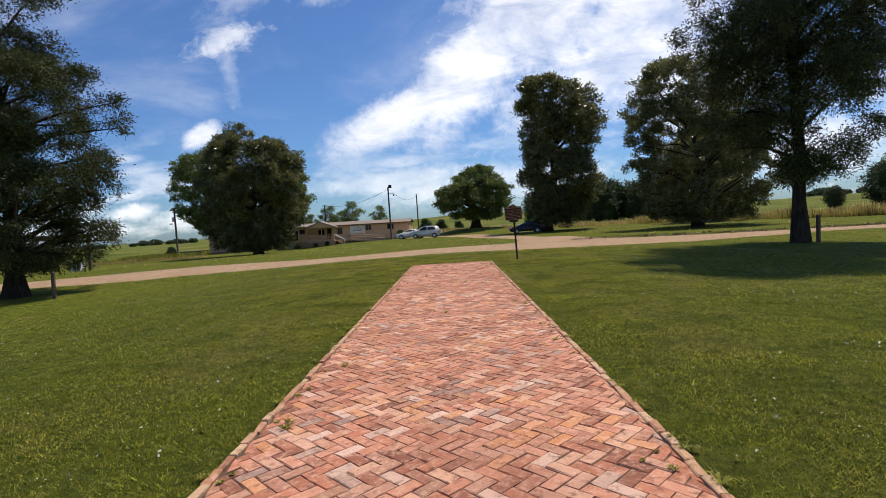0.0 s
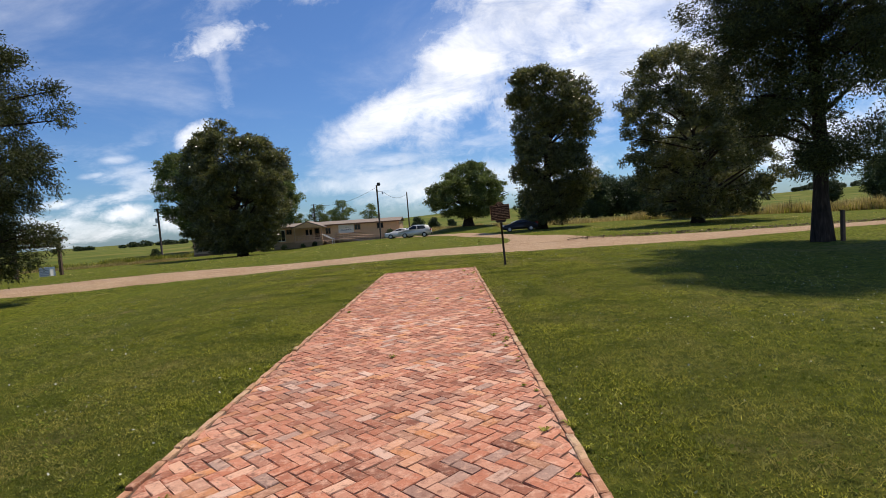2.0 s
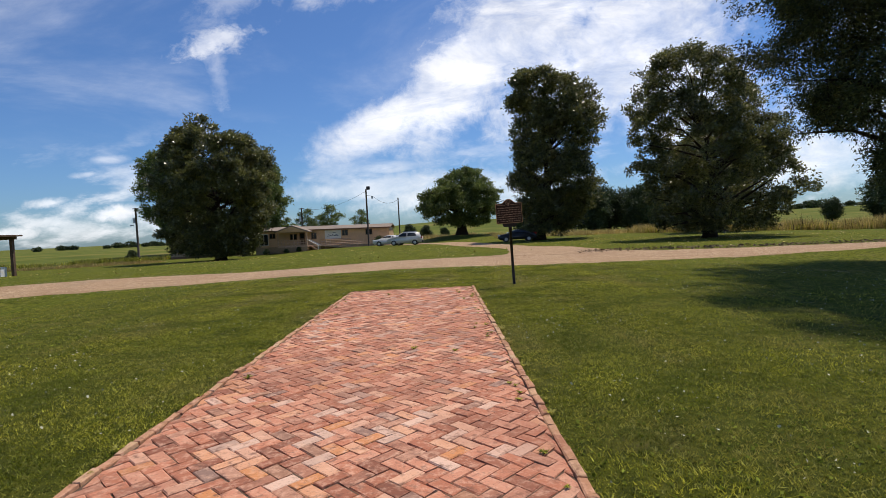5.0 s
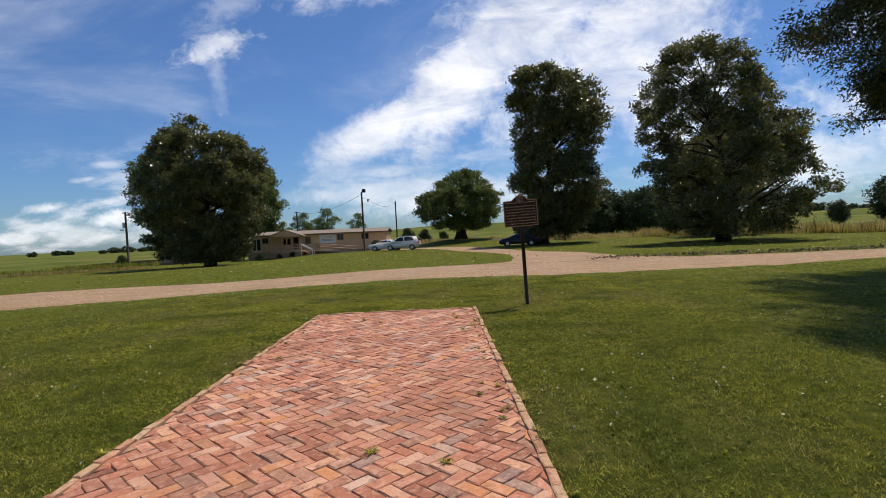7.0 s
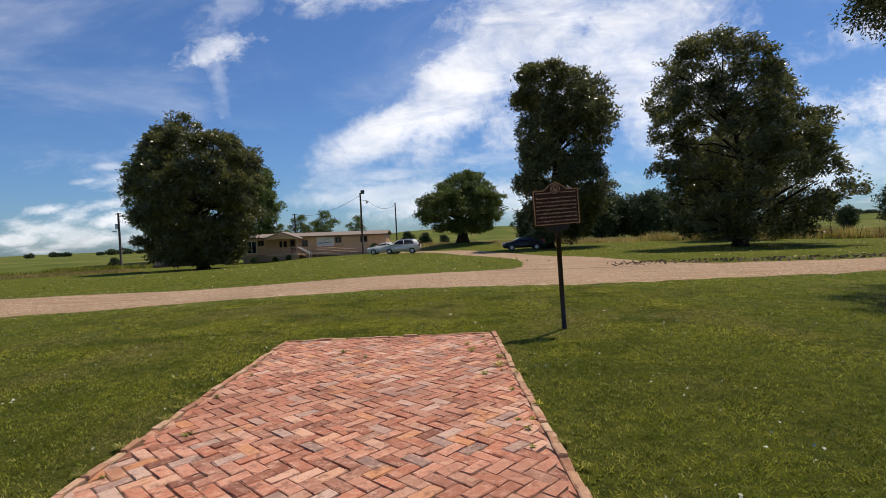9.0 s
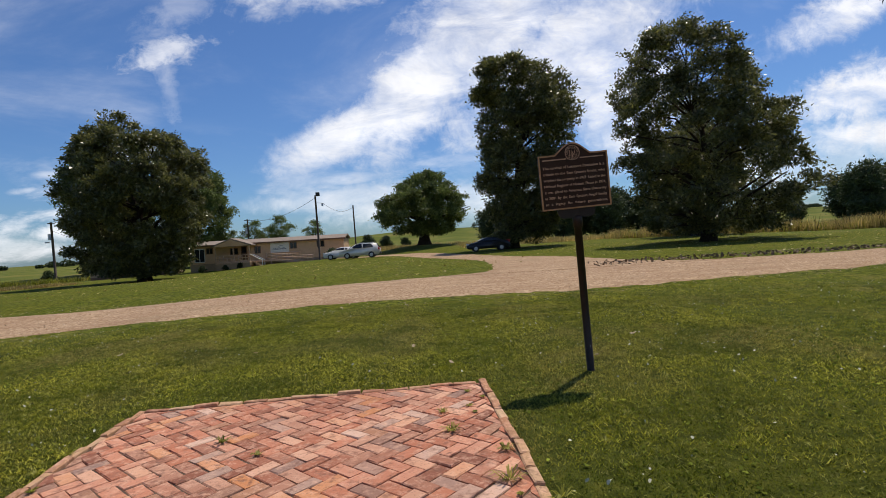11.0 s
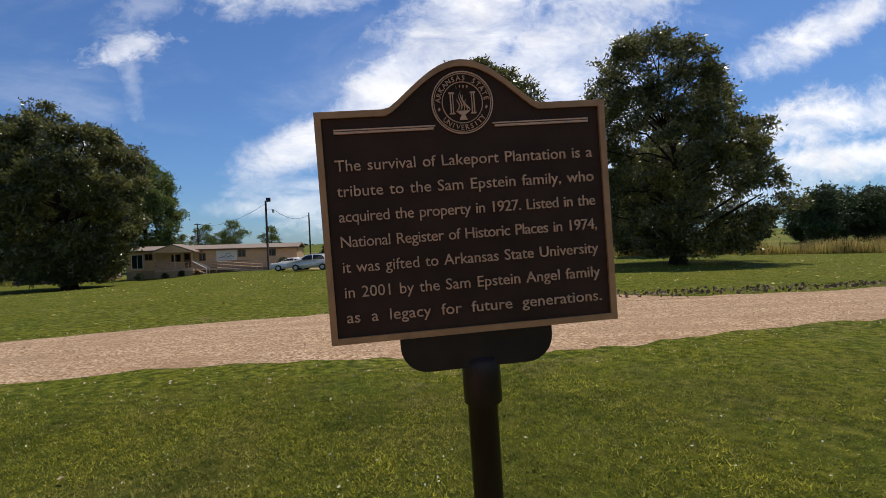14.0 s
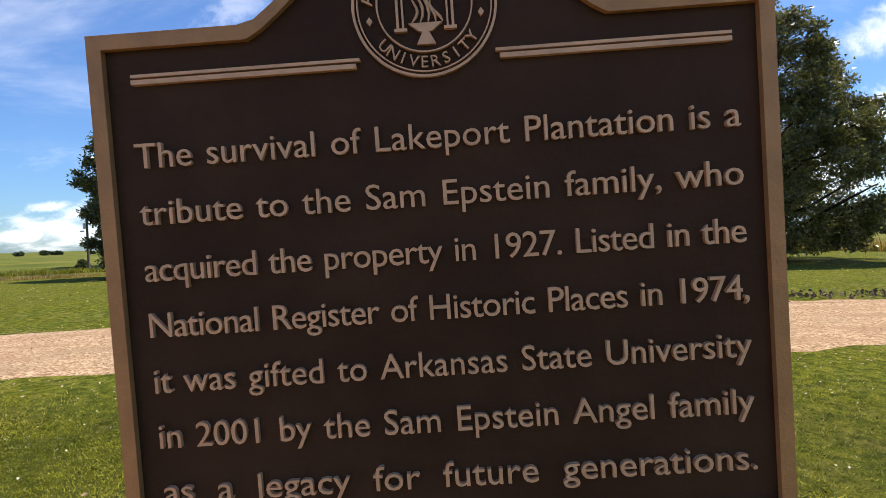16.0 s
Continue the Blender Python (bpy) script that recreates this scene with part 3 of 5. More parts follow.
def tree(x, y, profile, trunk_r, leaf, count, mat, label, seed, lobes=70, lobe=(0.16, 0.26), name="tree", droop=0.15, bare=0.0, limb_n=26, core=0.6, category="tree", ragged=0.3, per=9, spread=0.75, gaps=0.3, flat=0.7, bark=None):
    """A tree on the land at x, y. profile: rows of height, sideways shift, radius of the crown. leaf: length and width.
    The crown is made of clumps (lobes) at the ends of the limbs, with gaps between them."""
    bark = bark or BARK
    rng = np.random.default_rng(seed)
    z0 = at_land(x, y, -0.05)
    top = empty(name, pose(x, y, z0), label, category)
    P = np.array(profile, float)
    H, base = P[-1, 0], P[0, 0]
    zs = np.linspace(base, H, 200)
    rr = np.interp(zs, P[:, 0], P[:, 2])
    cc = np.interp(zs, P[:, 0], P[:, 1])
    wgt = rr ** 1.3 + 0.05
    idx = rng.choice(200, lobes, p=wgt / wgt.sum())
    R = (H - base) * rng.uniform(lobe[0], lobe[1], lobes)
    R = np.minimum(R, rr[idx] * 0.6 + 0.15)
    ang = rng.uniform(0, 2 * np.pi, lobes)
    uneven = np.array([1 - ragged * abs(noise.noise((math.cos(a_) * 1.5 + seed, math.sin(a_) * 1.5, z_ / (H - base) * 4.0))) for a_, z_ in zip(ang, zs[idx])])
    rho = np.maximum(rr[idx] * uneven - R - leaf[0] * 0.5, 0) * np.sqrt(rng.uniform(core ** 2, 1.0, lobes))
    stray = rng.random(lobes) < 0.18
    R = np.where(stray, R * 0.55, R)
    rho = np.where(stray, rr[idx] * rng.uniform(0.82, 0.97, lobes) - R * 0.4, rho)
    C = np.stack([cc[idx] + rho * np.cos(ang), rho * np.sin(ang), zs[idx]], 1)
    C[:, 2] = np.clip(C[:, 2], base + R * 0.6, H - R * 0.8)
    # leaves in clusters on the outer side of the lobes, thinned out in patches
    wl = R ** 2
    li = rng.choice(lobes, count // per, p=wl / wl.sum())
    out = C[li] - np.stack([np.interp(C[li, 2], P[:, 0], P[:, 1]), 0 * li, C[li, 2] - 0.3], 1)
    out /= np.linalg.norm(out, axis=1)[:, None] + 1e-6
    d = rng.normal(0, 1, (len(li), 3)) + out * 0.45
    d[:, 2] += 0.2
    d /= np.linalg.norm(d, axis=1)[:, None]
    twig = C[li] + d * (R[li] * rng.uniform(0.35, 1.08, len(li)) ** 0.6)[:, None] * np.array([1, 1, flat])
    thick = np.array([noise.noise((p[0] * 0.55 + seed, p[1] * 0.55, p[2] * 0.8)) for p in twig])
    keep = thick > rng.uniform(-0.75, -0.75 + 1.3 * gaps + 0.2, len(twig))
    twig, d = twig[keep], d[keep]
    ct = np.repeat(twig, per, 0) + rng.normal(0, leaf[0] * spread, (len(twig) * per, 3)) * np.array([1, 1, 0.7])
    dd = np.repeat(d, per, 0)
    ct[:, 2] = np.maximum(ct[:, 2], base * 0.75)
    crown = new("crown", leaves_mesh("crown", ct, dd, leaf[0], leaf[1], mat, rng, droop))
    crown.parent = top
    # trunk with a flared foot
    bm = bmesh.new()
    th = base + (H - base) * 0.62
    pts, rad = [], []
    for i in range(12):
        s = i / 11
        zz = th * s
        pts.append((np.interp(zz, P[:, 0], P[:, 1]) * s + 0.12 * trunk_r * math.sin(3 * s + seed), 0.12 * trunk_r * math.cos(4 * s + seed), zz))
        rad.append(trunk_r * ((1 - s) ** 0.8 * 0.88 + 0.12) * (1 + 0.5 * math.exp(-zz / (trunk_r * 1.3))))
    tube(bm, pts, rad, 12)
    for v_ in bm.verts:
        a_ = math.atan2(v_.co.y, v_.co.x)
        k = 1 + 0.12 * math.sin(5 * a_ + seed) * math.exp(-v_.co.z / (2.5 * trunk_r))
        v_.co.x *= k
        v_.co.y *= k
    part("trunk", bm, bark, top, smooth=True)
    order = rng.permutation(lobes)[:limb_n]
    for i in order:
        bm = bmesh.new()
        e = Vector(C[i])
        zs_ = min(th * 0.95, max(base + 0.6, e.z - (0.25 + 0.5 * rng.random()) * Vector((e.x, e.y)).length))
        s0 = zs_ / th
        st = Vector((np.interp(zs_, P[:, 0], P[:, 1]) * s0, 0, zs_))
        midp = st.lerp(e, 0.5) + Vector((0, 0, 0.10 * (e - st).length)) + Vector(rng.normal(0, 0.05 * (e - st).length, 3))
        r0 = trunk_r * 0.42 * (1 - 0.6 * s0)
        tip = e + (e - midp).normalized() * float(R[i]) * (0.5 + bare)
        tube(bm, [st, st.lerp(midp, 0.55), midp, midp.lerp(e, 0.6), e, tip], [r0, r0 * 0.8, r0 * 0.6, r0 * 0.4, r0 * 0.22, r0 * 0.06], 6, False)
        for q in range(3):
            a = midp.lerp(e, 0.4 + 0.3 * q)
            b = a + Vector(rng.normal(0, 1, 3)).normalized() * float(R[i]) * 0.9
            tube(bm, [a, a.lerp(b, 0.5) + Vector((0, 0, 0.1)), b], [r0 * 0.25, r0 * 0.14, r0 * 0.04], 5, False)
        part("limb", bm, bark, top, smooth=True)
    return top


tree(-31.2, 83.0, [(0.9, 0.4, 3.4), (1.8, -0.3, 6.0), (3.6, -0.6, 7.3), (5.9, -0.5, 7.9), (8.2, -0.2, 8.5), (11.3, 0.1, 8.9), (14.4, 0.6, 8.6), (16.5, 0.4, 7.6), (18.3, -1.3, 5.1), (19.7, -2.6, 2.6), (21.2, -1.9, 1.1)], 0.62, (0.40, 0.21), 150000, MAGNOLIA,
     "broad old magnolia tree with dense dark glossy leaves on the lawn", 11, lobes=320, lobe=(0.035, 0.080), limb_n=50, ragged=0.14, gaps=0.55)
tree(-61.5, 135.0, [(4.0, 0.5, 4.5), (7.5, 0, 8.5), (12, -0.5, 11.0), (17, -0.8, 11.6), (22, -1.0, 9.6), (25.5, -1.6, 5.0), (27.4, -2.0, 2.0)], 0.6, (0.55, 0.30), 60000, OAK,
     "paler oak with airy foliage standing far behind the magnolia", 12, lobes=150, lobe=(0.06, 0.11), gaps=0.5)
tree(-43.5, 135.0, [(3.0, 0, 5.0), (7, 0.2, 7.8), (12, 0.2, 9.0), (17, 0.0, 8.0), (21, -0.4, 4.8), (23.5, -0.6, 1.6)], 0.55, (0.55, 0.30), 42000, OAK,
     "tall rounded oak standing beyond the mobile home", 19, lobes=110, lobe=(0.06, 0.12), gaps=0.3)
tree(13.6, 76.0, [(0.4, 0.2, 2.6), (1.8, 1.2, 4.6), (3.9, 1.5, 5.5), (5.9, 2.0, 6.4), (8.1, 1.9, 7.2), (10.2, 1.6, 6.6), (12.1, 2.1, 5.8), (13.6, 2.4, 6.7), (15.3, 3.0, 6.7), (17.1, 2.5, 6.6), (18.8, 1.8, 6.3), (20.0, 1.4, 6.0), (21.2, 0.4, 3.8), (22.2, -1.7, 1.0)], 0.6, (0.38, 0.20), 120000, MAGNOLIA,
     "tall narrow magnolia tree with dark foliage reaching the ground", 23, lobes=300, lobe=(0.035, 0.075), limb_n=50, ragged=0.1, gaps=0.65)
tree(27.2, 59.0, [(0.7, -0.5, 2.4), (1.3, 0.8, 5.6), (2.2, 0.4, 7.2), (3.8, 1.2, 8.4), (5.3, 1.5, 8.2), (6.9, 0.3, 8.1), (8.5, 0.1, 7.7), (10.0, 0.0, 7.9), (11.3, -0.9, 7.4), (12.7, -1.8, 7.0), (14.2, -1.2, 6.2), (15.8, -1.6, 5.8), (16.6, -2.0, 5.5), (17.8, -2.0, 4.2), (18.8, -1.3, 1.4)], 0.5, (0.30, 0.16), 160000, MAGNOLIA,
     "large conical magnolia tree with airy crown and low skirt", 14, lobes=420, lobe=(0.030, 0.065), bare=0.9, limb_n=70, ragged=0.12, gaps=0.85)
tree(38.5, 80.0, [(4, 0, 5), (8, 0, 7), (12, 0, 5), (15, 0, 2)], 1.2, (0.5, 0.28), 34000, MAGNOLIA, "stout magnolia trunk standing behind the conical magnolia", 15, lobes=60, lobe=(0.10, 0.17))
tree(4.4, 101.0, [(1.6, 0.3, 3.6), (2.4, -0.3, 6.6), (4.0, -0.3, 8.2), (5.9, -0.3, 8.5), (7.8, -0.2, 7.7), (9.9, 0.6, 5.4), (11.8, 0.8, 2.0)], 0.8, (0.40, 0.21), 60000, OAK,
     "spreading round-crowned oak on the pasture", 16, lobes=150, lobe=(0.07, 0.14), gaps=0.55, ragged=0.25, limb_n=40)
tree(15.9, 24.1, [(2.6, 0.3, 1.3), (3.8, 0.8, 2.7), (4.9, 0.5, 3.8), (6.2, 0.0, 4.6), (7.6, -0.2, 5.3), (8.8, 0.1, 5.8), (11, 0.3, 5.5), (15, 0.3, 5.0), (20, 0.2, 4.4), (24, 0.6, 4.0), (28, 1.0, 3.2), (32, 1.2, 1.8), (34, 1.2, 0.5)], 0.29, (0.13, 0.056), 500000, CEDAR,
     "tall dark cedar with shaggy drooping foliage and bare lower trunk", 17, lobes=420, lobe=(0.022, 0.046), name="cedar_tree", droop=0.3, limb_n=80, core=0.15, ragged=0.25, per=40, spread=1.5, gaps=0.42, flat=0.6)
tree(-19.6, 22.5, [(1.0, 0.2, 3.0), (2, 0.3, 4.2), (2.8, 0.3, 4.5), (4.9, 0.2, 4.9), (6.6, 0.2, 4.7), (8.9, 0.2, 5.1), (10.0, 0, 4.1), (10.7, 0, 2.6), (11.4, 0, 3.0), (12.6, 0, 3.7), (15, -0.2, 3.0), (18, -0.4, 1.0)], 0.36, (0.13, 0.056), 300000, CEDAR,
     "shaggy cedar with foliage hanging almost to the grass", 18, lobes=210, lobe=(0.035, 0.07), name="cedar_tree", droop=0.3, limb_n=80, core=0.3, ragged=0.25, per=40, spread=1.4, gaps=0.62, flat=0.6)


# ---- historical marker ----
def letters(me, top):
    """Splits a line of lettering into its letters, each a part."""
    n = len(me.vertices)
    co = [v_.co.copy() for v_ in me.vertices]
    root = list(range(n))

    def find(a):
        while root[a] != a:
            root[a] = root[root[a]]
            a = root[a]
        return a
    for p in me.polygons:
        vs = p.vertices
        for q in vs[1:]:
            root[find(q)] = find(vs[0])
    faces = {}
    for p in me.polygons:
        faces.setdefault(find(p.vertices[0]), []).append(tuple(p.vertices))
    spans = []
    for fs in faces.values():
        xs = [co[v_].x for f in fs for v_ in f]
        spans.append([min(xs), max(xs), fs])
    spans.sort(key=lambda s: s[0])
    out = []
    for s in spans:                     # a dot belongs to the stem under it
        if out and min(out[-1][1], s[1]) - max(out[-1][0], s[0]) > 0.6 * min(out[-1][1] - out[-1][0], s[1] - s[0]):
            out[-1][1] = max(out[-1][1], s[1])
            out[-1][2] = out[-1][2] + s[2]
        else:
            out.append(s)
    for _, _, fs in out:
        used = sorted({v_ for f in fs for v_ in f})
        at = {v_: i for i, v_ in enumerate(used)}
        ob = new("letter", mesh_from("letter", [co[v_] for v_ in used], [tuple(at[v_] for v_ in f) for f in fs], BRONZE))
        ob.parent = top
    bpy.data.meshes.remove(me)


def marker():
    top = empty("historical_marker", pose(2.406, 19.90, at_land(2.406, 19.9), 1.0, -2.2, -1.2), "dark brown metal historical marker with bronze lettering on a post", "sign")
    W, Z0, Z1 = 0.644, 1.524, 2.023

    def crown_z(x):
        c = max(0.0, 0.5 + 0.5 * math.cos(math.pi * min(1, abs(x) / 0.168)))
        return Z1 + 0.101 * c ** 0.6

    def outline(inset):
        h = W / 2 - inset
        pts = [(-h, Z0 + inset), (h, Z0 + inset)]
        for i in range(41):
            x = h - 2 * h * i / 40
            pts.append((x, crown_z(x) - inset))
        return pts
    yf = -0.052
    bm = prism(bmesh.new(), outline(0.0), yf, yf + 0.022)
    part("plate", bm, PLATE, top)
    a, b = outline(0.0), outline(0.014)
    bm = bmesh.new()
    rings = []
    for o, yy in ((a, yf - 0.001), (a, yf - 0.008), (b, yf - 0.008), (b, yf - 0.001)):
        rings.append([bm.verts.new((x, yy, z)) for x, z in o])
    n = len(a)
    for r, s in zip(rings, rings[1:]):
        for i in range(n):
            bm.faces.new((r[i], r[(i + 1) % n], s[(i + 1) % n], s[i]))
    bmesh.ops.recalc_face_normals(bm, faces=bm.faces)
    part("border", bm, BORDER, top, "bronze-coloured raised border")
    # mounting tab below the plate
    o = [(-0.175, Z0 + 0.01)]
    for i in range(9):
        t = math.pi / 2 * i / 8
        o.append((-0.175 + 0.06 - 0.06 * math.cos(t), Z0 - 0.085 + 0.06 - 0.06 * math.sin(t)))
    o += [(-x, z) for x, z in o[::-1]]
    part("mounting_tab", prism(bmesh.new(), o, yf + 0.024, yf + 0.040), POST_PAINT, top)
    bm = tube(bmesh.new(), [(0, 0, -0.3), (0, 0, 0.6), (0.006, 0, Z0 - 0.14)], [0.035] * 3, 20)
    part("post", bm, POST_PAINT, top, smooth=True)
    bm = tube(bmesh.new(), [(0.008, 0, Z0 - 0.175), (0.008, 0, Z0 - 0.172), (0.008, 0, Z0 - 0.080), (0.008, 0, Z0 - 0.068), (0.008, 0, Z0 - 0.062)], [0.039, 0.0445, 0.0445, 0.040, 0.022], 24)
    part("socket", bm, POST_PAINT, top, smooth=True)
    # double rule either side of the seal
    for s in (-1, 1):
        part("rule", boxes((min(s * 0.068, s * 0.283), max(s * 0.068, s * 0.283), yf - 0.006, yf, Z1 - 0.048, Z1 - 0.0435),
                           (min(s * 0.064, s * 0.283), max(s * 0.064, s * 0.283), yf - 0.006, yf, Z1 - 0.0415, Z1 - 0.0385)), BRONZE, top)
    # the seal, as plain shapes
    cz = Z1 + 0.008

    def ring(r0, r1, depth=0.005):
        bm = bmesh.new()
        k = 64
        loops = [[bm.verts.new((r * math.cos(2 * math.pi * i / k), yy, cz + r * math.sin(2 * math.pi * i / k))) for i in range(k)]
                 for r, yy in ((r0, yf), (r0, yf - depth), (r1, yf - depth), (r1, yf))]
        for p, q in zip(loops, loops[1:]):
            for i in range(k):
                bm.faces.new((p[i], p[(i + 1) % k], q[(i + 1) % k], q[i]))
        bmesh.ops.recalc_face_normals(bm, faces=bm.faces)
        return bm
    seal = part("seal", ring(0.066, 0.0685), BRONZE, top, "round bronze seal with lettered ring and torch relief")
    part("inner_ring", ring(0.0625, 0.0638), BRONZE, seal)
    part("core_ring", ring(0.0440, 0.0455), BRONZE, seal)

    def seal_letter(ch, x, z, turn, size):
        """One raised letter on the seal, its middle at x, z."""
        cu = bpy.data.curves.new("lettering", "FONT")
        cu.body, cu.size, cu.extrude, cu.resolution_u = ch, size, 0.002, 2
        tmp = bpy.data.objects.new("lettering_tmp", cu)
        me = bpy.data.meshes.new_from_object(tmp)
        bpy.data.objects.remove(tmp)
        co = np.empty(len(me.vertices) * 3, np.float32)
        me.vertices.foreach_get("co", co)
        co = co.reshape(-1, 3)
        fx, fy = co[:, 0] - (co[:, 0].min() + co[:, 0].max()) / 2, co[:, 1] - 0.35 * size
        c, s_ = math.cos(radians(turn)), math.sin(radians(turn))
        out = np.stack([x + fx * c - fy * s_, yf - 0.003 - co[:, 2], z + fx * s_ + fy * c], 1)
        me.vertices.foreach_set("co", out.astype(np.float32).ravel())
        me.materials.append(BRONZE)
        me.update()
        new("letter", me).parent = seal
    for words, a0, a1, side in (("ARKANSAS STATE", 173, 8, -90), ("UNIVERSITY", 223, 322, 90)):
        for i, ch in enumerate(words):
            if ch != " ":
                t = a0 + (a1 - a0) * i / (len(words) - 1)
                seal_letter(ch, 0.054 * math.cos(radians(t)), cz + 0.054 * math.sin(radians(t)), t + side, 0.0155)
    for i, ch in enumerate("1909"):
        seal_letter(ch, -0.012 + 0.008 * i, cz + 0.0355 - 0.0012 * abs(i - 1.5), 6 - 4 * i, 0.0085)
    for t in (194, -12):
        x_, z_ = 0.054 * math.cos(radians(t)), cz + 0.054 * math.sin(radians(t))
        part("seal_diamond", prism(bmesh.new(), [(x_ - 0.003, z_), (x_, z_ - 0.004), (x_ + 0.003, z_), (x_, z_ + 0.004)], yf - 0.004, yf), BRONZE, seal)
    bm = bmesh.new()
    for s in (-1, 1):
        box(bm, s * 0.026 - 0.0012, s * 0.026 + 0.0012, yf - 0.005, yf, cz - 0.022, cz + 0.020)
        box(bm, s * 0.021 - 0.0009, s * 0.021 + 0.0009, yf - 0.005, yf, cz - 0.022, cz + 0.020)
        box(bm, s * 0.0235 - 0.006, s * 0.0235 + 0.006, yf - 0.005, yf, cz + 0.020, cz + 0.023)
        box(bm, s * 0.0235 - 0.006, s * 0.0235 + 0.006, yf - 0.005, yf, cz - 0.025, cz - 0.022)
    prism(bm, [(-0.016, cz - 0.018), (0.016, cz - 0.018), (0.006, cz - 0.026), (-0.006, cz - 0.026)], yf - 0.005, yf)
    prism(bm, [(-0.003, cz - 0.026), (0.003, cz - 0.026), (0.009, cz - 0.038), (-0.009, cz - 0.038)], yf - 0.005, yf)
    part("seal_columns", bm, BRONZE, seal)
    bm = bmesh.new()
    for k in range(5):
        x_, hgt = -0.0125 + 0.0062 * k, (0.026, 0.036, 0.044, 0.034, 0.024)[k]
        pts = [(x_ * (1 - 0.35 * s) + 0.0042 * math.sin(4.6 * s + 0.4 * k), yf - 0.003, cz - 0.017 + hgt * s) for s in (0, 0.17, 0.34, 0.5, 0.67, 0.84, 1)]
        tube(bm, pts, [0.0007, 0.0014, 0.0016, 0.0014, 0.0011, 0.0008, 0.0003], 6)
    part("seal_flame", bm, BRONZE, seal)
    # raised lettering, justified to one width
    lines = ["The survival of Lakeport Plantation is a", "tribute to the Sam Epstein family, who", "acquired the property in 1927. Listed in the",
             "National Register of Historic Places in 1974,", "it was gifted to Arkansas State University", "in 2001 by the Sam Epstein Angel family", "as a legacy for future generations."]
    for i, words in enumerate(lines):
        cu = bpy.data.curves.new("lettering", "FONT")
        cu.body, cu.size, cu.extrude, cu.resolution_u = words, 0.0345, 0.0025, 3
        cu.space_word = 1.25 if i != 6 else 2.1
        cu.space_character = 1.0 if i not in (2, 3) else 0.94
        tmp = bpy.data.objects.new("lettering_tmp", cu)
        me = bpy.data.meshes.new_from_object(tmp)
        bpy.data.objects.remove(tmp)
        co = np.empty(len(me.vertices) * 3, np.float32)
        me.vertices.foreach_get("co", co)
        co = co.reshape(-1, 3)
        w0, w1 = co[:, 0].min(), co[:, 0].max()
        co[:, 0] = (co[:, 0] - (w0 + w1) / 2) * (0.574 / (w1 - w0))
        out = np.stack([co[:, 0] + 0.001, yf - 0.001 - co[:, 2] - 0.0015, co[:, 1] + Z1 - 0.127 - 0.0544 * i], 1)
        me.vertices.foreach_set("co", out.astype(np.float32).ravel())
        letters(me, top)
    return top


marker()

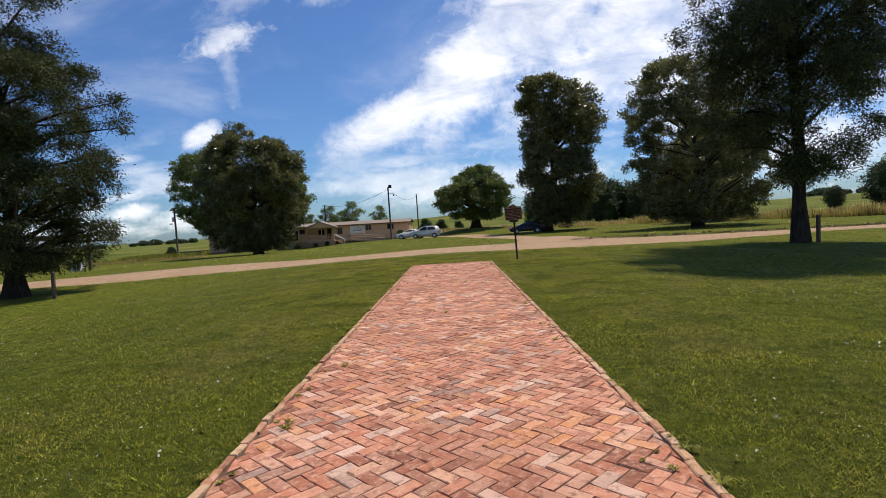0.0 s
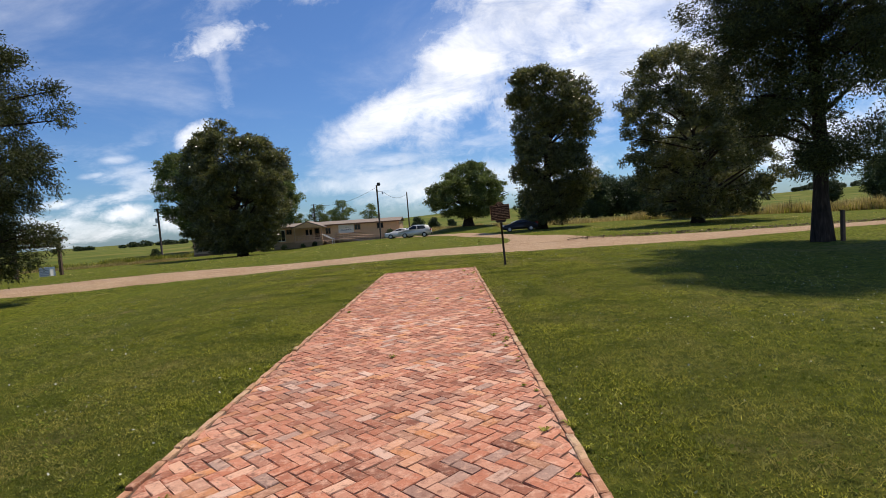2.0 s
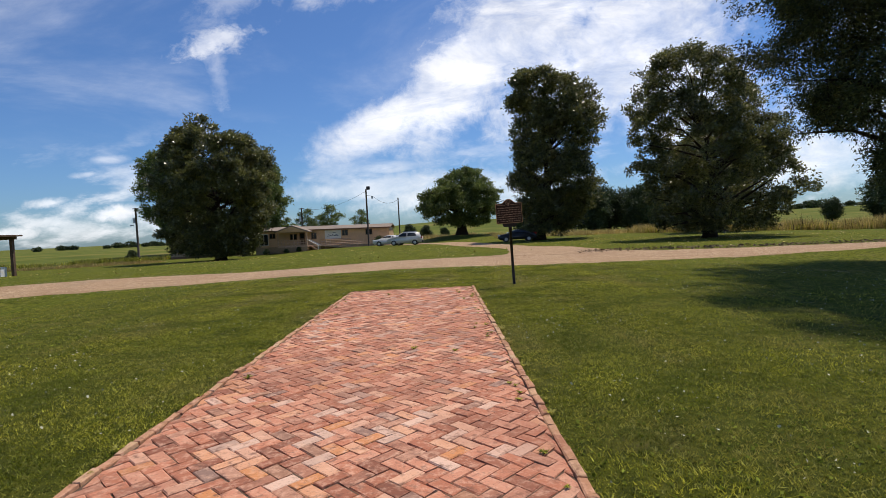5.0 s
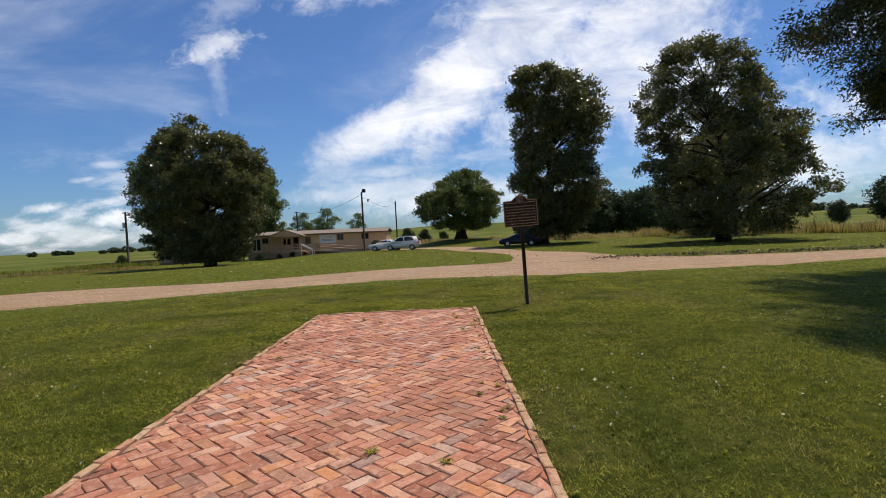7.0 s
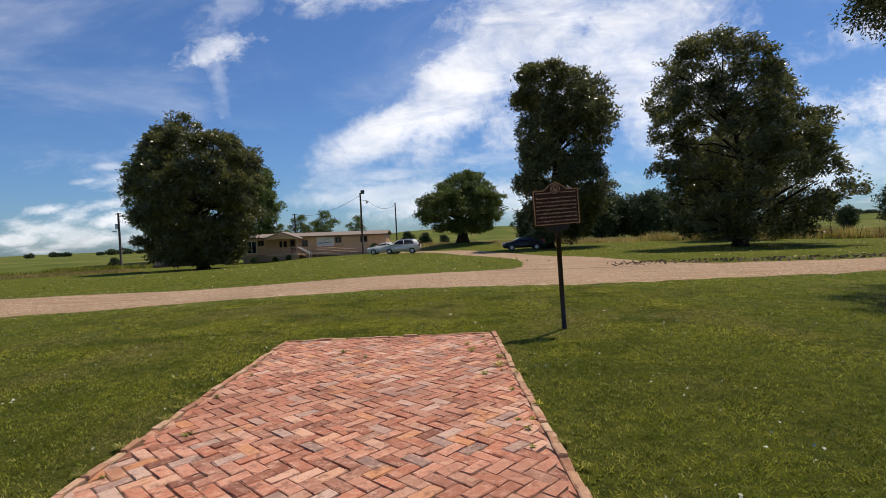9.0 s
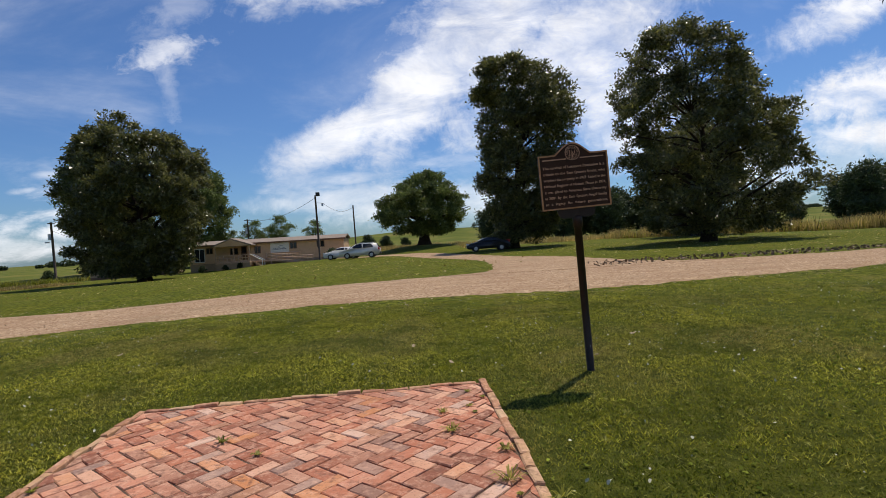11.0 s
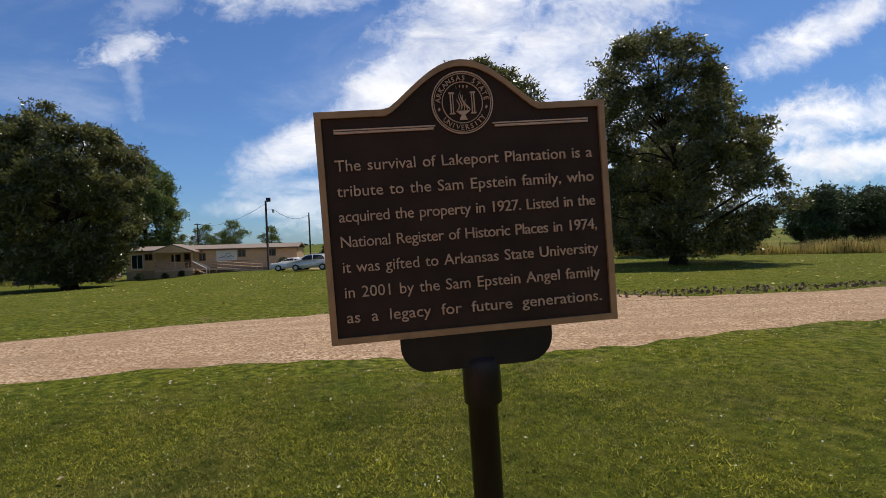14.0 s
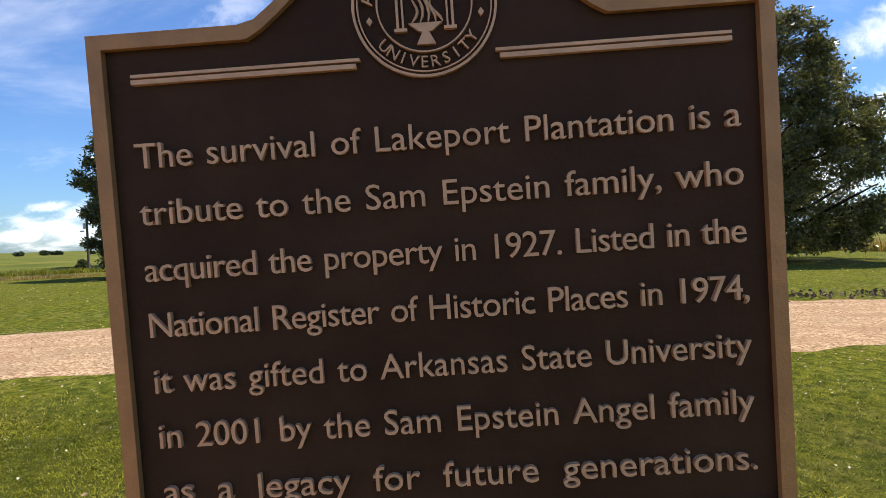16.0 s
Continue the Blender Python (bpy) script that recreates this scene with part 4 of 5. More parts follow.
# ---- more things ----
def house():
    top = empty("mobile_home_office", pose(-20, 95, at_land(-20, 95) * 0, 0, 0.5, 0), "long tan mobile home with brown shingle roof, covered porch and ramp", "house")
    x0, x1, zb, ze = -10.4, 12.0, -1.15, 2.35          # body, in the thing's own place
    part("wall", boxes((x0, x1, 0, 8, -0.25, ze)), SIDING, top)
    part("skirting", boxes((x0 + 0.03, x1 - 0.03, 0.05, 7.95, zb - 0.8, -0.25)), SKIRT, top, "tan panel skirting")
    for i in range(22):
        x = x0 + 0.5 + i * (x1 - x0 - 0.8) / 21
        part("batten", boxes((x - 0.03, x + 0.03, -0.02, 0.0, -0.25, ze)), SIDING, top)
    bm = prism(bmesh.new(), [(-0.45, ze), (4, ze + 0.62), (8.45, ze), (8.45, ze + 0.14), (4, ze + 0.76), (-0.45, ze + 0.14)], x0 - 0.3, x1 + 0.3)
    bm.transform(Matrix(((0, 1, 0, 0), (1, 0, 0, 0), (0, 0, 1, 0), (0, 0, 0, 1))))
    bmesh.ops.recalc_face_normals(bm, faces=bm.faces)
    part("roof", bm, ROOF, top)
    part("fascia", boxes((x0 - 0.3, x1 + 0.3, -0.49, -0.455, ze - 0.06, ze + 0.15)), TRIM, top)

    def window(x, z, w, h, y=-0.03):
        fr = part("window", boxes((x - w / 2, x + w / 2, y, y + 0.02, z - h / 2, z - h / 2 + 0.1), (x - w / 2, x + w / 2, y, y + 0.02, z + h / 2 - 0.1, z + h / 2),
                                  (x - w / 2, x - w / 2 + 0.1, y, y + 0.02, z - h / 2 + 0.1, z + h / 2 - 0.1), (x + w / 2 - 0.1, x + w / 2, y, y + 0.02, z - h / 2 + 0.1, z + h / 2 - 0.1),
                                  (x - 0.04, x + 0.04, y, y + 0.02, z - h / 2 + 0.1, z + h / 2 - 0.1)), TRIM, top, "brown-framed window")
        for s in (-1, 1):
            part("pane", boxes((min(x + s * 0.05, x + s * (w / 2 - 0.1)), max(x + s * 0.05, x + s * (w / 2 - 0.1)), y + 0.008, y + 0.014, z - h / 2 + 0.1, z + h / 2 - 0.1)), GLASS_DARK, fr)
    window(4.6, 1.77, 1.05, 0.98)
    window(8.6, 1.77, 1.15, 0.98)
    window(-0.6, 1.4, 0.9, 1.1)
    window(-7.5, 1.6, 1.0, 0.9)
    window(-4.0, 1.35, 1.2, 1.0)
    d = part("door", boxes((-3.0, -2.1, -0.035, -0.005, 0.05, 2.05)), TRIM, top, "brown front door")
    part("door_pane", boxes((-2.85, -2.25, -0.045, -0.037, 1.1, 1.9)), GLASS_DARK, d)
    d = part("sliding_door", boxes((-9.7, -8.2, -0.035, -0.005, 0.0, 2.0)), WHITE, top, "pale sliding glass door")
    for xx in (-9.6, -8.9):
        part("pane", boxes((xx, xx + 0.62, -0.045, -0.037, 0.1, 1.9)), GLASS_DARK, d)
    # banner on the wall: white with plain strokes
    b = part("banner", boxes((1.25, 3.95, -0.05, -0.026, 0.85, 2.25)), WHITE, top, "white banner with dark script-like strokes")
    bm = bmesh.new()
    tube(bm, [(1.7 + 0.2 * i, -0.055, 1.42 + 0.10 * math.sin(i * 1.9)) for i in range(10)], [0.035] * 10, 5)
    tube(bm, [(1.55, -0.055, 1.25), (2.2, -0.055, 1.3), (3.5, -0.055, 1.32)], [0.03] * 3, 5)
    tube(bm, [(2.5, -0.055, 1.75), (2.8, -0.055, 1.85), (3.1, -0.055, 1.78)], [0.03] * 3, 5)
    part("lettering", bm, INK, b)
    # covered porch
    px0, px1, pd = -6.0, -1.1, -2.4
    part("porch_floor", boxes((px0, px1, pd, -0.02, -0.35, -0.15)), TIMBER, top)
    part("porch_skirt", boxes((px0 + 0.05, px1 - 0.05, pd + 0.05, -0.1, zb - 0.8, -0.35)), SKIRT, top)
    for x in (px0 + 0.1, px0 + 2.6, px1 - 0.1):
        part("porch_post", boxes((x - 0.07, x + 0.07, pd + 0.03, pd + 0.17, -0.15, 2.1)), TIMBER, top)
    bm = prism(bmesh.new(), [(px0 - 0.4, 2.1), (px1 + 0.4, 2.1), (px1 + 0.4, 2.24), ((px0 + px1) / 2, 3.25), (px0 - 0.4, 2.24)], pd - 0.35, 1.8)
    part("porch_roof", bm, ROOF, top)
    bm = prism(bmesh.new(), [(px0 - 0.2, 2.12), (px1 + 0.2, 2.12), ((px0 + px1) / 2, 3.08)], pd - 0.39, pd - 0.355)
    part("porch_gable", bm, SIDING, top)

    def rail(a, b, n, name="handrail"):
        a, b = Vector(a), Vector(b)
        for dz in (0.95, 0.55, 0.12):
            part(name, tube(bmesh.new(), [a + Vector((0, 0, dz)), b + Vector((0, 0, dz))], [0.05, 0.05], 4), TIMBER, top)
        for i in range(n + 1):
            p = a.lerp(b, i / n)
            part("baluster", boxes((p.x - 0.045, p.x + 0.045, p.y - 0.045, p.y + 0.045, p.z - 0.2, p.z + 1.0)), TIMBER, top)
    rail((px0 + 0.1, pd + 0.1, -0.15), (px1 - 0.1, pd + 0.1, -0.15), 9)
    # steps
    for i in range(5):
        part("step", boxes((px1 + 0.1 + 0.28 * i, px1 + 0.42 + 0.28 * i, pd + 0.1, pd + 1.3, -0.22 - 0.17 * i, -0.16 - 0.17 * i)), TIMBER, top)
    for yy in (pd + 0.05, pd + 1.35):
        part("stair_rail", tube(bmesh.new(), [(px1, yy, 0.85), (px1 + 1.7, yy, -0.1)], [0.06, 0.06], 4), WHITE, top)
        part("stair_post", boxes((px1 + 1.62, px1 + 1.74, yy - 0.05, yy + 0.05, -1.4, 0.0)), WHITE, top)
    # deck and ramp along the front
    part("deck", boxes((px1 + 0.02, 1.6, -1.5, -0.06, -0.35, -0.17)), TIMBER, top)
    bm = prism(bmesh.new(), [(1.6, -0.35), (1.6, -0.17), (7.6, -0.75), (7.6, -0.93)], -1.5, -0.1)
    part("ramp", bm, TIMBER, top)
    rail((px1 + 1.7, -0.1, -0.15), (5.5, -0.1, -0.15), 7)
    rail((1.7, -1.5, -0.17), (7.6, -1.5, -0.75), 8)
    for x in (-0.5, 1.6, 3.6, 5.6):
        part("deck_post", boxes((x - 0.06, x + 0.06, -1.5, -1.38, -1.7, -0.35)), TIMBER, top)
    return top


house()


def annex():
    top = empty("outbuilding", pose(-40.5, 98, -1.7), "low tan outbuilding wall with flat eave beside the mobile home", "shed")
    part("wall", boxes((-5.6, 6, 0, 5, 0, 3.0)), SKIRT, top)
    part("roof", boxes((-5.9, 6.2, -0.3, 5.3, 3.0, 3.14)), ROOF, top)
    part("base_course", boxes((-5.62, 6.02, -0.02, 5.02, -0.6, 0.55)), TRIM, top)


annex()


def car(x, y, heading, paint, suv, label):
    top = empty("car", pose(x, y, at_land(x, y, 0.06), 0, 0, heading), label, "car")
    h = 1.68 if suv else 1.46
    L = 2.3
    if suv:
        prof = [(-L, 0.42), (-L, 0.75), (-L + 0.1, 0.95), (-1.15, 1.10), (-0.35, h - 0.08), (0.1, h), (1.4, h - 0.02), (1.95, h - 0.14), (2.2, 1.08), (L, 0.98), (L, 0.45), (2.1, 0.30), (-2.1, 0.28)]
    else:
        prof = [(-L, 0.40), (-L, 0.68), (-L + 0.15, 0.82), (-1.25, 0.98), (-0.35, h - 0.06), (0.1, h), (0.75, h - 0.02), (1.55, 1.06), (2.2, 0.98), (L, 0.85), (L, 0.45), (2.1, 0.28), (-2.1, 0.26)]
    bm = prism(bmesh.new(), prof, -0.9, 0.9)
    for v_ in bm.verts:
        if v_.co.z > 1.12:
            v_.co.y *= 0.76
        if abs(v_.co.x) > 2.15:
            v_.co.y *= 0.86
    bmesh.ops.bevel(bm, geom=list(bm.edges), offset=0.05, segments=2, affect="EDGES")
    part("body", bm, paint, top, smooth=True)
    for s in (-1, 1):
        zt = h - 0.11
        for a in ([(-0.98, 1.12), (-0.28, zt), (0.32, zt + 0.02), (0.32, 1.12)], [(0.42, 1.12), (0.42, zt + 0.02), (1.3 if suv else 0.7, zt), (1.75 if suv else 1.3, 1.14)]):
            bm = bmesh.new()
            y_of = lambda z: s * (0.905 if z < 1.13 else 0.71)
            q = [bm.verts.new((px, y_of(z), z)) for px, z in a]
            r = [bm.verts.new((px, y_of(z) - s * 0.03, z)) for px, z in a]
            bm.faces.new(q)
            for i in range(4):
                bm.faces.new((q[i], q[(i + 1) % 4], r[(i + 1) % 4], r[i]))
            bmesh.ops.recalc_face_normals(bm, faces=bm.faces)
            part("side_window", bm, GLASS_DARK, top)
    bm = bmesh.new()
    bm.faces.new([bm.verts.new(p) for p in ((-1.16, -0.78, 1.13), (-1.16, 0.78, 1.13), (-0.40, 0.60, h - 0.06), (-0.40, -0.60, h - 0.06))])
    bmesh.ops.solidify(bm, geom=bm.faces[:], thickness=0.03)
    part("windscreen", bm, GLASS_DARK, top)
    bm = bmesh.new()
    b0 = (2.22, 1.1, 1.97, h - 0.16) if suv else (1.5, 1.1, 0.82, h - 0.05)
    bm.faces.new([bm.verts.new(p) for p in ((b0[0], -0.72, b0[1]), (b0[0], 0.72, b0[1]), (b0[2], 0.6, b0[3]), (b0[2], -0.6, b0[3]))])
    bmesh.ops.solidify(bm, geom=bm.faces[:], thickness=0.03)
    part("rear_window", bm, GLASS_DARK, top)
    for s in (-1, 1):
        part("headlight", boxes((-2.30, -2.05, min(s * 0.45, s * 0.8), max(s * 0.45, s * 0.8), 0.72, 0.88), bevel=0.03), WHITE, top)
        part("tail_light", boxes((2.12, 2.31, min(s * 0.55, s * 0.80), max(s * 0.55, s * 0.80), 0.82, 1.08), bevel=0.03), RED, top)
        for xx in (-1.38, 1.36):
            w = part("wheel", tube(bmesh.new(), [(xx, s * 0.70, 0.33), (xx, s * 0.72, 0.33), (xx, s * 0.90, 0.33), (xx, s * 0.92, 0.33)], [0.30, 0.345, 0.345, 0.31], 20), BLACK, top, smooth=False)
            part("rim", tube(bmesh.new(), [(xx, s * 0.915, 0.33), (xx, s * 0.935, 0.33)], [0.21, 0.19], 14), METAL, w)
    if suv:
        for s in (-1, 1):
            part("roof_rail", tube(bmesh.new(), [(-0.1, s * 0.62, h + 0.03), (0.6, s * 0.63, h + 0.06), (1.5, s * 0.62, h + 0.02)], [0.02] * 3, 6), METAL, top)
    part("bumper", boxes((2.1, 2.36, -0.72, 0.72, 0.36, 0.58), bevel=0.04), BLACK, top)
    return top


car(-4.1, 76, -4, SILVER, True, "silver SUV parked on the gravel beside a white car")
car(-6.4, 79.5, -8, CAR_WHITE, False, "small white car parked behind the silver SUV")
car(9.9, 71.5, -3, CAR_DARK, False, "dark sedan parked in the shade of a magnolia")


def pole(x, y, h, r, label, lamp=0):
    top = empty("utility_pole", pose(x, y, at_land(x, y), 0, -0.4, 0), label, "pole")
    part("shaft", tube(bmesh.new(), [(0, 0, -0.4), (0, 0, h * 0.5), (0, 0, h)], [r, r * 0.88, r * 0.75], 12), POLE_WOOD, top, smooth=True)
    if lamp == 1:
        part("lamp_arm", tube(bmesh.new(), [(0, 0, h - 0.1), (0.55, -0.1, h + 0.1)], [0.05, 0.05], 8), METAL, top)
        part("floodlight", boxes((0.12, 0.62, -0.4, 0.0, h - 0.15, h + 0.35), bevel=0.06), BLACK, top)
        part("meter_box", boxes((0.75, 1.0, -0.15, 0.05, h - 1.5, h - 1.1), bevel=0.03), METAL, top)
        part("bracket", tube(bmesh.new(), [(0, 0, h - 1.0), (0.85, 0, h - 1.1)], [0.03, 0.03], 6), METAL, top)
    if lamp == 2:
        part("crossarm", boxes((-0.6, 0.6, -0.06, 0.06, h - 0.25, h - 0.1)), POLE_WOOD, top)
        part("transformer", tube(bmesh.new(), [(-0.3, -0.2, h - 3.0), (-0.3, -0.2, h - 2.0)], [0.24, 0.24], 12), METAL, top)
        part("street_lamp", boxes((-1.2, -0.55, -0.15, 0.15, h - 3.5, h - 3.25), bevel=0.04), METAL, top)
    return top


pole(-10.3, 86.5, 8.6, 0.15, "dark wooden pole with a floodlight beside the ramp", 1)
pole(-6.6, 100, 8.3, 0.13, "slim dark wooden pole behind the mobile home")
pole(-58.5, 110, 10.6, 0.22, "weathered wooden utility pole with crossarm and transformer", 2)
pole(-31, 128, 9.0, 0.18, "wooden utility pole among the thin trees", 2)


def wire(a, b, sag, label="thin dark overhead wire"):
    a, b = Vector(a), Vector(b)
    pts = [a.lerp(b, i / 12) - Vector((0, 0, sag * 4 * (i / 12) * (1 - i / 12))) for i in range(13)]
    ob = part("overhead_wire", tube(bmesh.new(), pts, [0.022] * 13, 5), BLACK)
    tagged(ob, label, "wire")


wire((-10.3, 86.5, 7.8), (-31, 128, 7.8), 1.2, "sagging overhead wire from the floodlight pole")
wire((-9.4, 86.5, 7.0), (-6.6, 100, 7.2), 0.9, "sagging overhead wire between two poles")
wire((-58.5, 110, 7.0), (-44, 104, 3.0), 0.4, "service wire dropping to the outbuilding")


def post(x, y, h, w, mat, label):
    top = empty("post", pose(x, y, at_land(x, y), 0, 1.0, 12), label, "post")
    part("shaft", boxes((-w / 2, w / 2, -w / 2, w / 2, -0.3, h), bevel=0.012), mat, top)
    part("cap", boxes((-w / 2 - 0.01, w / 2 + 0.01, -w / 2 - 0.01, w / 2 + 0.01, h + 0.001, h + 0.03), bevel=0.008), mat, top)


post(16.45, 23.7, 1.22, 0.13, DARK_WOOD, "short dark wooden post at the foot of a cedar")
post(-16.7, 21.0, 1.05, 0.12, DARK_WOOD, "short dark wooden post beside the shaggy cedar")
post(62, 66, 1.0, 0.12, DARK_WOOD, "low wooden fence post at the field edge")


def shelter():
    x, y = -42.0, 53.4
    top = empty("open_shelter", pose(x, y, at_land(x, y)), "open-sided dark timber shelter with flat roof", "shelter")
    for dx in (0, -8):
        for dy in (0, 6):
            part("post", boxes((dx - 0.14, dx + 0.14, dy - 0.14, dy + 0.14, -0.3, 3.5)), DARK_WOOD, top)
    for dy in (0, 6):
        part("beam", boxes((-8.6, 0.45, dy - 0.1, dy + 0.1, 3.5, 3.8)), DARK_WOOD, top)
    part("roof", boxes((-8.8, 0.65, -0.6, 6.6, 3.8, 3.95)), DARK_WOOD, top)
    b = empty("utility_box", pose(x - 0.95, y + 5.2, at_land(x - 0.95, y + 5.2)), "white slatted utility box under the shelter", "box")
    part("body", boxes((-0.6, 0.6, -0.4, 0.4, 0.0, 1.0), bevel=0.04), WHITE, b)
    for i in range(5):
        part("slat", boxes((-0.52, 0.52, -0.43, -0.403, 0.12 + 0.17 * i, 0.22 + 0.17 * i)), METAL, b)


shelter()


# ---- farther trees ----
thin = tree(-25.0, 130, [(2.5, 0, 1.2), (5, 0, 3.0), (7, 0.3, 3.0), (9.5, 0.2, 1.0)], 0.22, (0.34, 0.16), 5200, OAK, "thin-leaved slender tree behind the mobile home", 31, lobes=24, lobe=(0.12, 0.2), limb_n=14)
for x, y, s in ((-31.0, 132, 0.95), (-28.5, 136, 0.8), (-19.5, 142, 0.9), (-38, 140, 0.8)):
    o = copy_thing(thin, pose(x, y, at_land(x, y, -0.1), 0, 0, 70 * s * x))
    o.scale = (s, s, s)
bush = tree(-8.0, 150, [(0.3, 0, 1.6), (1.5, 0, 2.2), (3, 0, 1.7), (4.0, 0, 0.6)], 0.2, (0.4, 0.2), 4200, FAR_LEAF, "rounded green bush on the pasture", 32, lobes=16, lobe=(0.25, 0.4), limb_n=8, name="bush", category="bush")
for x, y, s in ((-3.5, 156, 0.9), (1.5, 160, 0.7), (-44, 120, 1.0), (-61, 112, 0.6), (-9.3, 91.5, 0.42), (-27.8, 92.6, 0.26), (-24.4, 91.9, 0.20), (-22.3, 91.9, 0.22)):
    o = copy_thing(bush, pose(x, y, at_land(x, y, -0.1), 0, 0, 53 * x))
    o.scale = (s, s, s)
wood = tree(112, 134, [(1.0, 0, 4), (4, 0, 6), (8, 0, 6), (12, 0, 4.5), (14.5, 0, 1.8)], 0.5, (0.7, 0.38), 9500, FAR_LEAF, "dark broadleaf tree in the far woodland edge", 33, lobes=48, lobe=(0.14, 0.24), limb_n=16)
rngw = np.random.default_rng(77)
for x, y, s in ((115, 143, 0.8), (120, 139, 1.08), (124, 142, 0.95), (132, 140, 0.95), (139, 144, 1.0), (149, 142, 1.05), (158, 146, 1.1), (167, 146, 1.1), (179, 152, 1.1), (128, 136, 0.85), (136, 142, 0.78), (145, 139, 0.74), (154, 145, 0.9), (163, 141, 0.85), (173, 148, 0.9), (184, 150, 0.8), (124, 146, 0.85), (141, 150, 0.8), (196, 152, 0.9), (107, 150, 0.45),
                (36, 128, 0.74), (41, 133, 0.82), (46, 127, 0.78), (51, 133, 0.85), (56, 130, 0.74), (61, 136, 0.7), (32, 134, 0.72), (27, 138, 0.66), (66, 134, 0.66), (71, 140, 0.62), (22, 142, 0.6), (38, 138, 0.8), (48, 140, 0.8), (98, 190, 0.6)):
    s *= float(rngw.uniform(0.92, 1.08))
    o = copy_thing(wood, pose(x, y, at_land(x, y, -0.2), 0, 0, float(rngw.uniform(0, 360))))
    o.scale = (s * 1.1, s * 1.1, s)


def far_woods():
    rng = np.random.default_rng(5)
    pts = []
    for a, b, y, h, n in ((90, 330, 310, 7, 60), (-330, -130, 320, 5.0, 55), (-130, 0, 330, 3.5, 30), (330, 700, 330, 12, 40), (-700, -330, 330, 10, 30)):
        for _ in range(n):
            x, yy = rng.uniform(a, b), y + rng.uniform(-10, 25)
            swell = noise.noise((x * 0.03, y, 0)) + 0.5 * noise.noise((x * 0.11, y, 5))
            if swell < -0.12:
                continue
            r = h * rng.uniform(0.25, 0.6) * (0.6 + 0.9 * swell)
            c = np.array([x, yy, at_land(x, yy) + r * 0.7])
            d = rng.normal(0, 1, (260, 3))
            d /= np.linalg.norm(d, axis=1)[:, None]
            pts.append(c + d * r * rng.uniform(0.6, 1.1, (260, 1)) * np.array([1.5, 1, 0.7]))
    p = np.concatenate(pts)
    ob = new("far_woods", leaves_mesh("far_woods", p, rng.normal(0, 1, p.shape), 1.4, 0.8, FAR_LEAF, rng))
    tagged(ob, "distant line of trees along the horizon", "woods", kind="stuff")


far_woods()


def tall_grass():
    rng = np.random.default_rng(21)

    def strip(n, line, depth, h, w, mat, name, label):
        L = np.array(line, float)
        s = rng.uniform(0, len(L) - 1, n)
        i = np.minimum(s.astype(int), len(L) - 2)
        p = L[i] + (L[i + 1] - L[i]) * (s - i)[:, None]
        clump = np.array([noise.noise((a * 0.35, b * 0.35, 0)) for a, b in p])
        k_ = clump > rng.uniform(-0.45, 0.15, n)
        p, clump = p[k_], clump[k_]
        n = len(p)
        p[:, 1] += depth * rng.uniform(0, 1, n)
        hh = h * rng.uniform(0.45, 1.3, n) * (1 + 0.9 * clump)
        z = land(p[:, 0], p[:, 1]) - 0.02
        t = rng.uniform(0, np.pi, n)
        lean = rng.normal(0, 0.18, (n, 2)) * hh[:, None]
        v = np.empty((n, 3, 3))
        v[:, 0] = np.stack([p[:, 0] - w * np.cos(t), p[:, 1] - w * np.sin(t), z], 1)
        v[:, 1] = np.stack([p[:, 0] + w * np.cos(t), p[:, 1] + w * np.sin(t), z], 1)
        v[:, 2] = np.stack([p[:, 0] + lean[:, 0], p[:, 1] + lean[:, 1], z + hh], 1)
        tagged(new(name, quads_mesh(name, v.reshape(-1, 3), n, mat, 3)), label, "grass", kind="stuff")
    east = [(30, 86), (44, 80), (58, 72), (75, 67), (100, 64), (140, 66)]
    strip(42000, east, 7.0, 1.15, 0.035, STRAW, "tall_dry_grass", "tall straw-coloured dry grass along the field edge")
    strip(16000, east, 6.0, 0.9, 0.05, BLADE, "tall_weeds", "tall green weeds among the dry grass")
    strip(420, east[1:5], 3.0, 1.75, 0.05, BARK, "seed_stalks", "dark brown dry seed stalks above the weeds")
    strip(16000, [(9, 88), (30, 90), (50, 92)], 12.0, 0.45, 0.05, STRAW, "dry_field_grass", "short pale dry grass on the field")
    strip(9000, [(-75, 84), (-60, 92), (-49, 100)], 10.0, 0.8, 0.07, BLADE, "rough_weeds", "rough green weeds round the utility pole")
    strip(6000, [(-60, 74), (-47, 80), (-42, 84)], 5.0, 0.35, 0.05, STRAW, "rough_dry_weeds", "low dry brownish weeds at the yard edge")
    strip(9000, [(-14, 108), (5, 112), (28, 112)], 8.0, 0.6, 0.06, STRAW, "pasture_tussocks", "pale tussocks under the spreading oak")


tall_grass()


